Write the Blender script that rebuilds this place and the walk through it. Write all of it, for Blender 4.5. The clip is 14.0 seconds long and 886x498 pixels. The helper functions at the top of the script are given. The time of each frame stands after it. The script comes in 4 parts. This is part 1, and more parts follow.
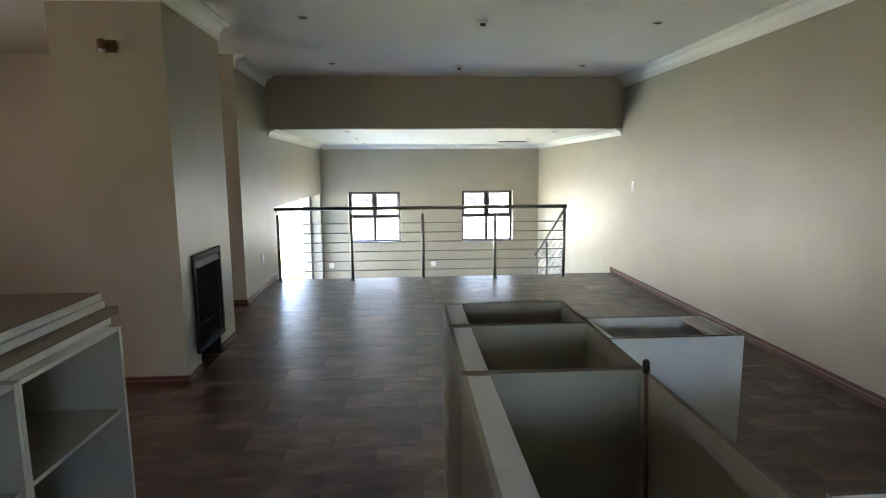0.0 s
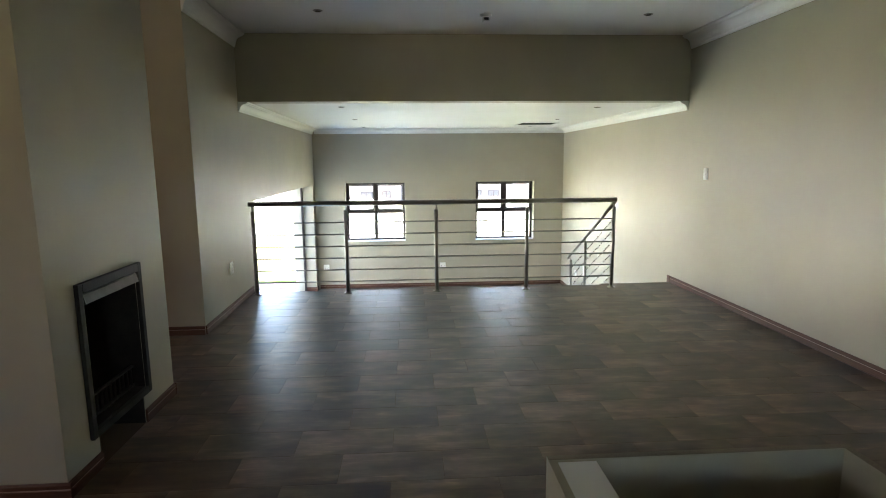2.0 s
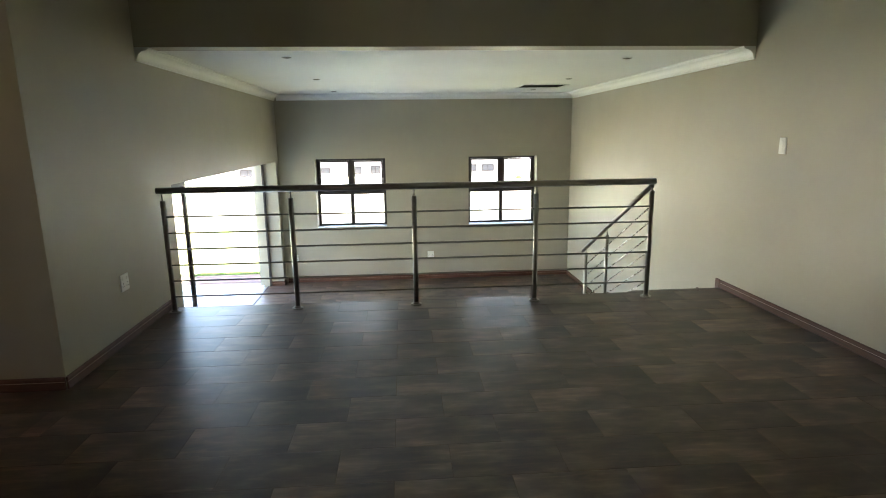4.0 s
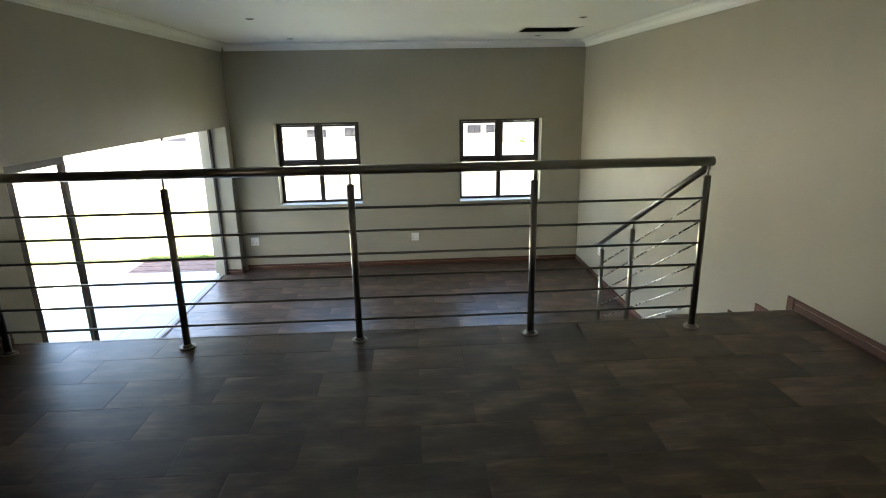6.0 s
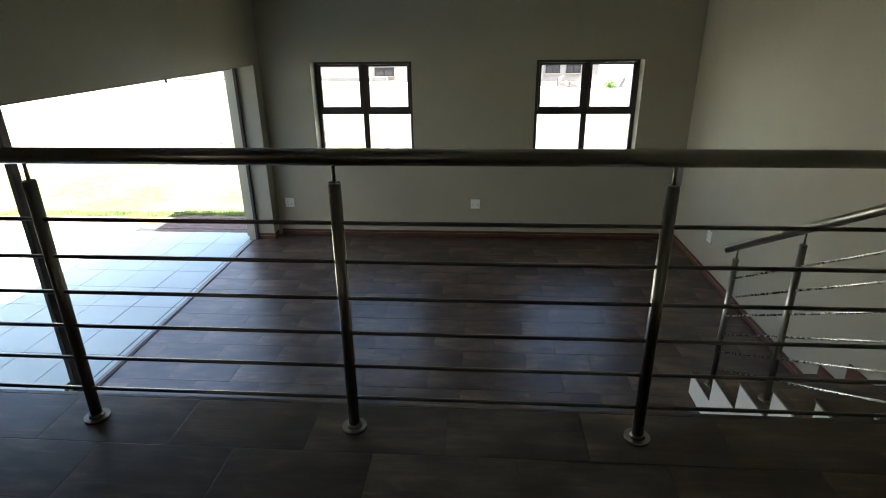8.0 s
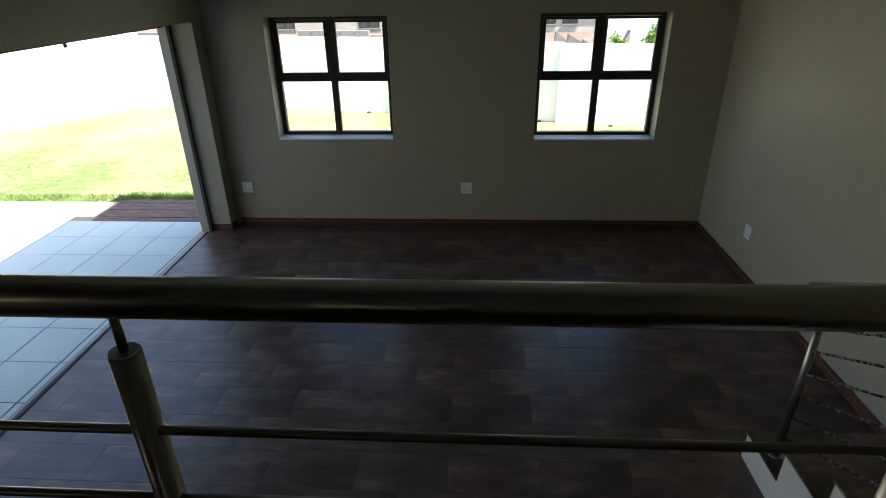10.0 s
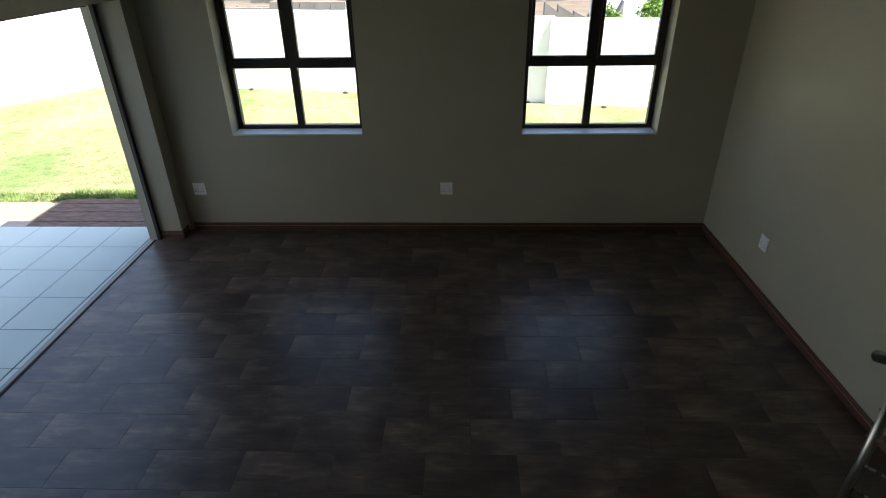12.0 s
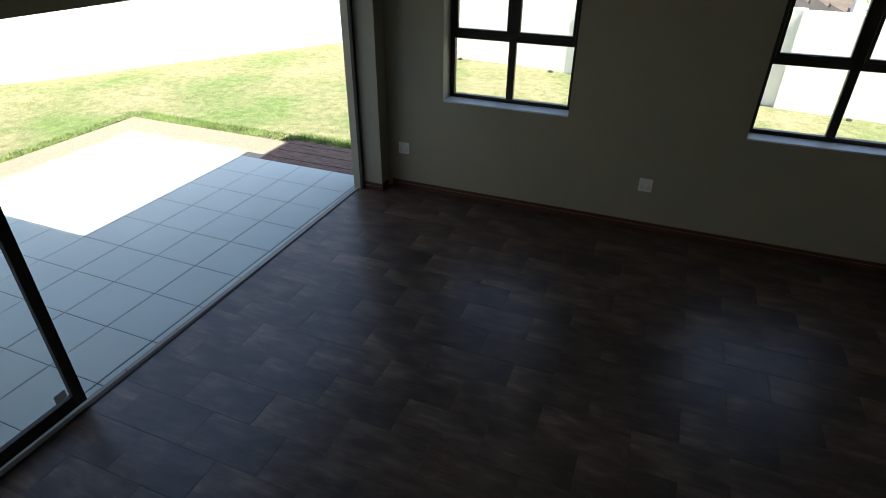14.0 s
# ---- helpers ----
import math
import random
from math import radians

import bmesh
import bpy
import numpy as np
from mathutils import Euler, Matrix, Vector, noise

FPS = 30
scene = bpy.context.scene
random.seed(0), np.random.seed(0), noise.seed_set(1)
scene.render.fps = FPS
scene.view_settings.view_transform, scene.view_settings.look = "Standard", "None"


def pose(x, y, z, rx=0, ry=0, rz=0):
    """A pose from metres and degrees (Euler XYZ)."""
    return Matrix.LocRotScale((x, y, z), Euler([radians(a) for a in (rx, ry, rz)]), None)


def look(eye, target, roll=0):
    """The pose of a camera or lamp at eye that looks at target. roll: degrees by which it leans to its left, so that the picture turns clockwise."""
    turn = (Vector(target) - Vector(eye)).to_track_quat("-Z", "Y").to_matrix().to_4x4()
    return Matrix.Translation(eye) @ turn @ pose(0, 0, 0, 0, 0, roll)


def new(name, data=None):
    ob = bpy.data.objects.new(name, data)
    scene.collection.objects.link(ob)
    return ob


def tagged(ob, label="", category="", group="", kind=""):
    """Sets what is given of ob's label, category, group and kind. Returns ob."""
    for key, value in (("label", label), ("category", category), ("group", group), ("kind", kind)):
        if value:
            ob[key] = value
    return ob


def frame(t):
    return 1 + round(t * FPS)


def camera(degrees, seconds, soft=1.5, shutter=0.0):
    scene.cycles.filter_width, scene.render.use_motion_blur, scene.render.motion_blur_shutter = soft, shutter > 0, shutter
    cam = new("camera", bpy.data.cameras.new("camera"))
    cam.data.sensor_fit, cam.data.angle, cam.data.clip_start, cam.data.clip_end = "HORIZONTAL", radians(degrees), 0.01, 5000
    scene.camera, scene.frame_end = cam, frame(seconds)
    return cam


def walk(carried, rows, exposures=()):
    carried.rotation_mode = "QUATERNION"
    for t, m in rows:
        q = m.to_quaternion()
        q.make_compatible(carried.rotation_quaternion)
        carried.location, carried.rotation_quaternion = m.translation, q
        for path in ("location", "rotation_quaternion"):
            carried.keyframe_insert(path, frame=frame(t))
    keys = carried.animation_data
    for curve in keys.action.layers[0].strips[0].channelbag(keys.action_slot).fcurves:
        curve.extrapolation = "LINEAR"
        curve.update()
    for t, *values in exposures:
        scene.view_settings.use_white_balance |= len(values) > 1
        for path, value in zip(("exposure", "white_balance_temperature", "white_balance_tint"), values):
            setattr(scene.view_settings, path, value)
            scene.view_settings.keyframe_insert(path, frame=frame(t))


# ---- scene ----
UNIT = 0.965          # metres in one unit of the plan
cam = camera(77.3, 14.0, soft=1.0)
PATH = [
    (0, (-0.222, -8.065, 1.604), (-0.096, -6.089, 1.319), -0.4),
    (0.5, (-0.258, -7.671, 1.568), (-0.135, -5.697, 1.278), -0.4),
    (1, (-0.287, -7.235, 1.557), (-0.169, -5.261, 1.260), -0.4),
    (1.5, (-0.317, -6.812, 1.546), (-0.201, -4.839, 1.244), -0.5),
    (2, (-0.312, -6.383, 1.513), (-0.192, -4.411, 1.201), -0.5),
    (4.5, (0.013, -4.352, 1.473), (0.155, -2.406, 1.032), -0.8),
    (5, (0.131, -3.965, 1.470), (0.275, -2.028, 0.990), -0.8),
    (5.5, (0.243, -3.560, 1.470), (0.381, -1.630, 0.963), -0.9),
    (6, (0.348, -3.172, 1.458), (0.455, -1.249, 0.919), -1.0),
    (6.5, (0.410, -2.803, 1.445), (0.473, -0.892, 0.858), -1.0),
    (7, (0.470, -2.429, 1.436), (0.397, -0.535, 0.798), -1.1),
    (9.5, (0.479, -0.811, 1.405), (0.323, 0.993, 0.556), -0.7),
    (10, (0.464, -0.581, 1.410), (0.356, 1.212, 0.530), -0.9),
    (10.5, (0.490, -0.358, 1.422), (0.428, 1.427, 0.519), -0.9),
    (11, (0.500, -0.166, 1.462), (0.447, 1.609, 0.545), -0.8),
    (11.5, (0.544, 0.006, 1.446), (0.477, 1.776, 0.518), -1.0),
    (12, (0.534, 0.157, 1.440), (0.467, 1.905, 0.470), -0.9),
    (12.5, (0.530, 0.222, 1.424), (0.417, 1.945, 0.414), -0.8),
    (13, (0.492, 0.243, 1.406), (0.244, 1.941, 0.379), -0.6),
    (13.5, (0.453, 0.250, 1.412), (0.011, 1.907, 0.381), -0.2),
    (14, (0.386, 0.146, 1.436), (-0.247, 1.740, 0.406), 0.5),
]
walk(cam, [(t, look(Vector(eye) * UNIT, Vector(target) * UNIT, roll)) for t, eye, target, roll in PATH],
     [(0, 5.06, 6180, 18), (2.0, 4.82, 6520, 14), (4.5, 4.07, 6900, 12), (7.0, 3.05, 6900, 12), (9.5, 1.80, 6550, 10),
      (11.0, 1.57, 6650, 10), (13.0, 1.48, 6700, 10), (14.0, 1.14, 6750, 10)])

# ---- world and light ----
world = bpy.data.worlds.new("world")
scene.world = world
world.use_nodes = True
wn = world.node_tree
sky = wn.nodes.new("ShaderNodeTexSky")
sky.sky_type = 'NISHITA'
sky.sun_disc = False
SUN_TRAVEL = Vector((-0.45, 0.22, -1.0)).normalized()
sky.sun_elevation = math.asin(-SUN_TRAVEL.z)
sky.sun_rotation = math.atan2(-SUN_TRAVEL.x, -SUN_TRAVEL.y)
sky.air_density, sky.dust_density, sky.ozone_density = 1.0, 1.5, 1.0
wn.nodes["Background"].inputs["Strength"].default_value = 0.15
wn.links.new(sky.outputs["Color"], wn.nodes["Background"].inputs["Color"])

sun_data = bpy.data.lights.new("sun", 'SUN')
sun_data.energy, sun_data.angle, sun_data.color = 5.0, radians(0.5), (1.0, 0.95, 0.87)
sun = new("sun", sun_data)
sun.matrix_world = Matrix.Translation((0, 0, 20)) @ SUN_TRAVEL.to_track_quat("-Z", "Y").to_matrix().to_4x4()


def window_light(name, at, towards, sx, sy, watts, color):
    """Sky light entering through a real opening."""
    d = bpy.data.lights.new(name, 'AREA')
    d.shape, d.size, d.size_y, d.energy, d.color = 'RECTANGLE', sx, sy, watts, color
    o = new(name, d)
    o.matrix_world = look(at, towards)
    return o


window_light("daylight_kitchen_window", (0.8, -10.82, 1.55), (0.8, -5, 1.5), 0.75, 0.65, 0.12, (1.0, 0.93, 0.84))
window_light("daylight_side_window", (-7.02, -6.2, 1.6), (-2, -5.2, 1.9), 0.75, 0.75, 1.3, (1.0, 0.74, 0.55))

# ---- materials ----


def mat(name, rough=0.5, metal=0.0):
    m = bpy.data.materials.new(name)
    m.use_nodes = True
    b = m.node_tree.nodes["Principled BSDF"]
    b.inputs["Roughness"].default_value = rough
    b.inputs["Metallic"].default_value = metal
    return m, m.node_tree, b


def N(nt, kind, **inputs):
    n = nt.nodes.new(kind)
    for k, v in inputs.items():
        n.inputs[k.replace("_", " ")].default_value = v
    return n


def coords(nt, scale=(1, 1, 1), kind="Object"):
    tc = nt.nodes.new("ShaderNodeTexCoord")
    mp = nt.nodes.new("ShaderNodeMapping")
    mp.inputs["Scale"].default_value = scale
    nt.links.new(tc.outputs[kind], mp.inputs["Vector"])
    return mp.outputs["Vector"]


def world_coords(nt, scale=(1, 1, 1)):
    g = nt.nodes.new("ShaderNodeNewGeometry")
    mp = nt.nodes.new("ShaderNodeMapping")
    mp.inputs["Scale"].default_value = scale
    nt.links.new(g.outputs["Position"], mp.inputs["Vector"])
    return mp.outputs["Vector"]


def noise_tex(nt, vec, scale, detail=4.0, rough=0.55):
    n = N(nt, "ShaderNodeTexNoise", Scale=scale, Detail=detail, Roughness=rough)
    nt.links.new(vec, n.inputs["Vector"])
    return n.outputs["Fac"]


def ramp(nt, fac, stops):
    r = nt.nodes.new("ShaderNodeValToRGB")
    el = r.color_ramp.elements
    while len(el) < len(stops):
        el.new(0.5)
    for e, (p, c) in zip(el, stops):
        e.position, e.color = p, (*c, 1)
    nt.links.new(fac, r.inputs["Fac"])
    return r.outputs["Color"]


def mix(nt, a, b, fac, mode='MIX'):
    m = nt.nodes.new("ShaderNodeMix")
    m.data_type, m.blend_type = 'RGBA', mode
    for sock, v in ((m.inputs[0], fac), (m.inputs[6], a), (m.inputs[7], b)):
        if hasattr(v, "is_linked"):
            nt.links.new(v, sock)
        elif isinstance(v, tuple):
            sock.default_value = (*v, 1)
        else:
            sock.default_value = v
    return m.outputs[2]


def bump(nt, b, height, strength, distance):
    n = N(nt, "ShaderNodeBump", Strength=strength, Distance=distance)
    nt.links.new(height, n.inputs["Height"])
    nt.links.new(n.outputs["Normal"], b.inputs["Normal"])


def rough_range(nt, b, fac, lo, hi):
    r = nt.nodes.new("ShaderNodeMapRange")
    r.inputs["To Min"].default_value, r.inputs["To Max"].default_value = lo, hi
    nt.links.new(fac, r.inputs["Value"])
    nt.links.new(r.outputs["Result"], b.inputs["Roughness"])


def paint(name, color, rough=0.55, spread=0.05, relief=0.12):
    """Roller-painted plaster: faint blotches, scuffs and an orange-peel relief."""
    m, nt, b = mat(name, rough)
    v = world_coords(nt)
    big = noise_tex(nt, v, 1.3, 5)
    fine = noise_tex(nt, v, 160, 2)
    c1 = tuple(x * (1 - spread) for x in color)
    c2 = tuple(min(1, x * (1 + spread)) for x in color)
    col = ramp(nt, big, [(0.3, c1), (0.7, c2)])
    nt.links.new(col, b.inputs["Base Color"])
    rough_range(nt, b, noise_tex(nt, v, 4, 4), rough - 0.08, rough + 0.08)
    bump(nt, b, fine, relief, 0.002)
    return m


M_WALL = paint("wall_paint", (0.366, 0.334, 0.258), 0.42)
M_CEIL = paint("ceiling_paint", (0.86, 0.855, 0.83), 0.7, 0.02)
M_CORNICE = paint("cornice_paint", (0.82, 0.82, 0.79), 0.5, 0.02)
M_WHITE_PLASTER = paint("stair_side_plaster", (0.62, 0.60, 0.54), 0.6, 0.05)
M_OUT_WALL = paint("boundary_plaster", (0.90, 0.88, 0.84), 0.85, 0.03, 0.4)
M_SILL = paint("sill_paint", (0.72, 0.73, 0.74), 0.35, 0.03)


def tile_material(name, dark, mid, light, rough_lo, rough_hi):
    """Glazed brown porcelain with cloudy streaks along its length, another cut on every tile."""
    m, nt, b = mat(name, 0.3)
    b.inputs["Specular IOR Level"].default_value = 0.66
    oi = nt.nodes.new("ShaderNodeObjectInfo")
    base = coords(nt)
    off = nt.nodes.new("ShaderNodeVectorMath")
    off.operation = 'SCALE'
    comb = nt.nodes.new("ShaderNodeCombineXYZ")
    for k in ("X", "Y", "Z"):
        nt.links.new(oi.outputs["Random"], comb.inputs[k])
    nt.links.new(comb.outputs[0], off.inputs[0])
    off.inputs["Scale"].default_value = 37.0
    add = nt.nodes.new("ShaderNodeVectorMath")
    nt.links.new(base, add.inputs[0])
    nt.links.new(off.outputs[0], add.inputs[1])
    def cut(scale):
        st = nt.nodes.new("ShaderNodeMapping")
        st.inputs["Scale"].default_value = scale
        nt.links.new(add.outputs[0], st.inputs["Vector"])
        return st.outputs[0]

    broad = noise_tex(nt, cut((2.2, 4.2, 2)), 1.5, 3, 0.5)
    streak_node = N(nt, "ShaderNodeTexNoise", Scale=1.2, Detail=5.0, Roughness=0.6, Distortion=0.7)
    nt.links.new(cut((3.2, 15.0, 3)), streak_node.inputs["Vector"])
    streak = streak_node.outputs["Fac"]
    c = ramp(nt, broad, [(0.36, dark), (0.5, mid), (0.64, light)])
    c = mix(nt, c, ramp(nt, streak, [(0.30, (0.60, 0.59, 0.58)), (0.54, (1.0, 1.0, 1.0)), (0.70, (1.6, 1.58, 1.55))]), 0.7, 'MULTIPLY')
    sep = nt.nodes.new("ShaderNodeSeparateXYZ")
    nt.links.new(base, sep.inputs[0])

    def calc(op, *vals):
        n = nt.nodes.new("ShaderNodeMath")
        n.operation = op
        for i, v in enumerate(vals):
            if isinstance(v, (int, float)):
                n.inputs[i].default_value = v
            else:
                nt.links.new(v, n.inputs[i])
        return n.outputs[0]

    along = calc('FRACT', calc('MULTIPLY', sep.outputs["X"], 1 / 0.5))
    cloud = noise_tex(nt, cut((4.0, 9.0, 3)), 1.4, 4, 0.6)
    fade = calc('ADD', calc('MULTIPLY', along, 0.42), calc('MULTIPLY', cloud, 0.9))
    c = mix(nt, c, ramp(nt, fade, [(0.38, (1.38, 1.36, 1.33)), (0.66, (1.0, 1.0, 1.0)), (0.92, (0.64, 0.63, 0.62))]), 0.85, 'MULTIPLY')
    brushed = noise_tex(nt, cut((2.6, 46.0, 3)), 1.6, 3, 0.6)
    c = mix(nt, c, ramp(nt, brushed, [(0.56, (1.0, 1.0, 1.0)), (0.70, (1.55, 1.52, 1.48))]), 0.8, 'MULTIPLY')
    tone = ramp(nt, oi.outputs["Random"], [(0.0, (0.80, 0.79, 0.78)), (0.5, (1.0, 1.0, 1.0)), (1.0, (1.28, 1.27, 1.25))])
    c = mix(nt, c, tone, 1.0, 'MULTIPLY')
    nt.links.new(c, b.inputs["Base Color"])
    rough_range(nt, b, streak, rough_lo, rough_hi)
    bump(nt, b, streak, 0.10, 0.003)
    return m


M_TILE = tile_material("brown_floor_tile", (0.062, 0.037, 0.025), (0.096, 0.060, 0.042), (0.146, 0.098, 0.070), 0.27, 0.43)
M_GROUT = paint("dark_grout", (0.120, 0.082, 0.058), 0.9, 0.15)
M_PATIO = paint("grey_patio_tile", (0.60, 0.715, 0.69), 0.5, 0.04, 0.15)
M_PATIO_GROUT = paint("patio_grout", (0.16, 0.155, 0.15), 0.9, 0.2)


def wood(name, dark, light, rough, scale=(3, 40, 40)):
    m, nt, b = mat(name, rough)
    v = coords(nt, scale)
    g = noise_tex(nt, v, 1.5, 6, 0.6)
    nt.links.new(ramp(nt, g, [(0.3, dark), (0.7, light)]), b.inputs["Base Color"])
    bump(nt, b, g, 0.2, 0.002)
    rough_range(nt, b, g, rough - 0.08, rough + 0.1)
    return m


M_SKIRT = wood("stained_skirting", (0.056, 0.021, 0.011), (0.112, 0.041, 0.021), 0.48, (12, 3, 60))
M_SKIRT_TOP = wood("skirting_cap", (0.26, 0.17, 0.13), (0.36, 0.25, 0.2), 0.4, (12, 3, 60))
M_DECK = wood("weathered_deck", (0.060, 0.034, 0.026), (0.23, 0.145, 0.115), 0.75, (5, 26, 26))
M_CHIP = wood("chipboard_edge", (0.135, 0.105, 0.072), (0.21, 0.165, 0.118), 0.8, (220, 220, 220))
M_RIM = wood("cut_carcass_rim", (0.15, 0.130, 0.098), (0.24, 0.21, 0.165), 0.7, (180, 180, 180))


def plain(name, color, rough, metal=0.0, spread=0.06, scale=6.0):
    m, nt, b = mat(name, rough, metal)
    v = coords(nt)
    f = noise_tex(nt, v, scale, 5)
    nt.links.new(ramp(nt, f, [(0.3, tuple(x * (1 - spread) for x in color)), (0.7, tuple(min(1, x * (1 + spread)) for x in color))]), b.inputs["Base Color"])
    rough_range(nt, b, noise_tex(nt, v, scale * 5, 3), max(0.02, rough - 0.06), rough + 0.08)
    return m


M_STEEL = plain("brushed_stainless", (0.34, 0.325, 0.285), 0.31, 1.0, 0.05, 8)
# the same rod steel twice: lit and backlit looks put into the colour
M_ROD_LIT = plain("lit_stainless_rod", (0.60, 0.58, 0.53), 0.26, 1.0, 0.04, 8)
M_ROD_BACKLIT = plain("backlit_stainless_rod", (0.24, 0.228, 0.20), 0.34, 1.0, 0.05, 8)
M_BRONZE = plain("bronze_aluminium", (0.045, 0.038, 0.034), 0.36, 0.4, 0.1, 12)
M_IRON = plain("dark_grey_cast_iron", (0.050, 0.048, 0.043), 0.55, 0.0, 0.2, 14)
M_BLACK = plain("black_cast_iron", (0.013, 0.0125, 0.012), 0.62, 0.0, 0.25, 20)
M_SOOT_SHADE = plain("soot_and_shade", (0.02, 0.018, 0.016), 0.9, 0.0, 0.4, 9)
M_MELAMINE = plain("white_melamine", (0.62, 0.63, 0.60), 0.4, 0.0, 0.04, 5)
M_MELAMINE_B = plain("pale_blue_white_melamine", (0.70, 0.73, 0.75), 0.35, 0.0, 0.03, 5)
M_PLASTIC = plain("white_plastic", (0.80, 0.80, 0.77), 0.3, 0.0, 0.03, 20)
M_DARKPL = plain("dark_plastic", (0.02, 0.02, 0.02), 0.4, 0.0, 0.1, 20)
M_BRASS = plain("bronze_fitting", (0.13, 0.085, 0.05), 0.3, 1.0, 0.1, 20)
M_CONC = paint("sill_stone", (0.40, 0.395, 0.375), 0.7, 0.10, 0.4)
M_PIPE = plain("copper_pipe", (0.10, 0.06, 0.05), 0.4, 0.4, 0.15, 20)
M_STONE = paint("rubble_stone", (0.17, 0.14, 0.115), 0.95, 0.35, 0.6)
M_DARKSTONE = plain("dark_stone", (0.04, 0.035, 0.03), 0.9, 0.0, 0.3, 20)
M_ROOF = paint("far_roof", (0.16, 0.14, 0.13), 0.8, 0.2)
M_FACADE = paint("far_facade", (0.40, 0.365, 0.315), 0.9, 0.1)
M_BLOCK = paint("grey_block_and_shade", (0.225, 0.212, 0.19), 0.95, 0.2, 0.6)
M_EARTH = paint("bare_earth", (0.15, 0.122, 0.095), 0.95, 0.2, 0.6)
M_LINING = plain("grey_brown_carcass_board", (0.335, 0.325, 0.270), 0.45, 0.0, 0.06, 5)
M_LEAF = plain("leaf_green", (0.17, 0.29, 0.05), 0.6, 0.0, 0.5, 8)
M_FAR_PANE = plain("dark_window_glass", (0.06, 0.06, 0.06), 0.3, 0.0, 0.1, 3)
M_BARK = plain("bark", (0.10, 0.07, 0.05), 0.9, 0.0, 0.3, 12)
M_GRASSBLADE = plain("grass_blade", (0.20, 0.30, 0.09), 0.7, 0.0, 0.45, 3)


def grass_material():
    m, nt, b = mat("dry_lawn", 0.95)
    v = world_coords(nt)
    patch = noise_tex(nt, v, 0.55, 6, 0.62)
    fine = noise_tex(nt, v, 45, 6, 0.75)
    tuft = noise_tex(nt, v, 7, 5, 0.65)
    c = ramp(nt, patch, [(0.34, (0.145, 0.212, 0.072)), (0.47, (0.218, 0.236, 0.122)), (0.62, (0.295, 0.274, 0.172))])
    c = mix(nt, c, ramp(nt, tuft, [(0.3, (0.62, 0.70, 0.55)), (0.7, (1.35, 1.28, 1.3))]), 0.9, 'MULTIPLY')
    c = mix(nt, c, ramp(nt, fine, [(0.32, (0.50, 0.52, 0.45)), (0.68, (1.5, 1.48, 1.4))]), 0.9, 'MULTIPLY')
    nt.links.new(c, b.inputs["Base Color"])
    bump(nt, b, fine, 0.8, 0.03)
    return m


M_GRASS = grass_material()


def apron_material():
    """Cement apron: sandy unswept border, pale screeded middle."""
    m, nt, b = mat("apron_cement", 0.9)
    v = world_coords(nt)
    sep = N(nt, "ShaderNodeSeparateXYZ")
    nt.links.new(v, sep.inputs[0])

    def step(op, a, k):
        n = nt.nodes.new("ShaderNodeMath")
        n.operation = op
        for i, s in enumerate((a, k)):
            if isinstance(s, (int, float)):
                n.inputs[i].default_value = s
            else:
                nt.links.new(s, n.inputs[i])
        return n.outputs[0]

    inset = step('MINIMUM', step('ADD', sep.outputs["X"], 6.62), step('SUBTRACT', 5.713, sep.outputs["Y"]))
    inset = step('ADD', inset, step('MULTIPLY', noise_tex(nt, v, 2.5, 4), 0.22))
    c = ramp(nt, inset, [(0.52, (0.30, 0.238, 0.172)), (1.0, (0.62, 0.63, 0.61))])
    c = mix(nt, c, ramp(nt, noise_tex(nt, v, 25, 5), [(0.3, (0.85, 0.85, 0.85)), (0.7, (1.12, 1.12, 1.12))]), 0.9, 'MULTIPLY')
    nt.links.new(c, b.inputs["Base Color"])
    bump(nt, b, noise_tex(nt, v, 90, 3), 0.3, 0.003)
    return m


M_APRON = apron_material()


def glass_material():
    m, nt, b = mat("clear_glass", 0.0)
    b.inputs["Base Color"].default_value = (0.97, 0.98, 0.97, 1)
    b.inputs["Transmission Weight"].default_value = 1.0
    b.inputs["IOR"].default_value = 1.02
    b.inputs["Roughness"].default_value = 0.0
    return m


M_GLASS = glass_material()


def lens_material():
    m, nt, b = mat("dark_lamp_reflector", 0.15, 0.8)
    b.inputs["Base Color"].default_value = (0.10, 0.09, 0.08, 1)
    return m


M_LENS = lens_material()

# ---- building helpers ----


def link(name, bm, material, parent=None, label="", smooth=False):
    me = bpy.data.meshes.new(name)
    bmesh.ops.recalc_face_normals(bm, faces=bm.faces[:])
    if smooth:
        for f in bm.faces:
            f.smooth = len(f.verts) <= 4
    bm.to_mesh(me)
    bm.free()
    me.materials.append(material)
    o = new(name, me)
    if parent:
        o.parent = parent
    if label:
        o["label"] = label
    return o


def part(name, bm, material, parent, label="", smooth=False):
    return link(name, bm, material, parent, label, smooth)


def box(bm, x0, x1, y0, y1, z0, z1, bevel=0.0):
    r = bmesh.ops.create_cube(bm, size=1.0, matrix=Matrix.LocRotScale(
        ((x0 + x1) / 2, (y0 + y1) / 2, (z0 + z1) / 2), None, (abs(x1 - x0), abs(y1 - y0), abs(z1 - z0))))
    if bevel:
        es = list({e for v in r["verts"] for e in v.link_edges})
        bmesh.ops.bevel(bm, geom=es, offset=bevel, segments=2, affect='EDGES', profile=0.6)
    return bm


def cube(x0, x1, y0, y1, z0, z1, bevel=0.0):
    return box(bmesh.new(), x0, x1, y0, y1, z0, z1, bevel)


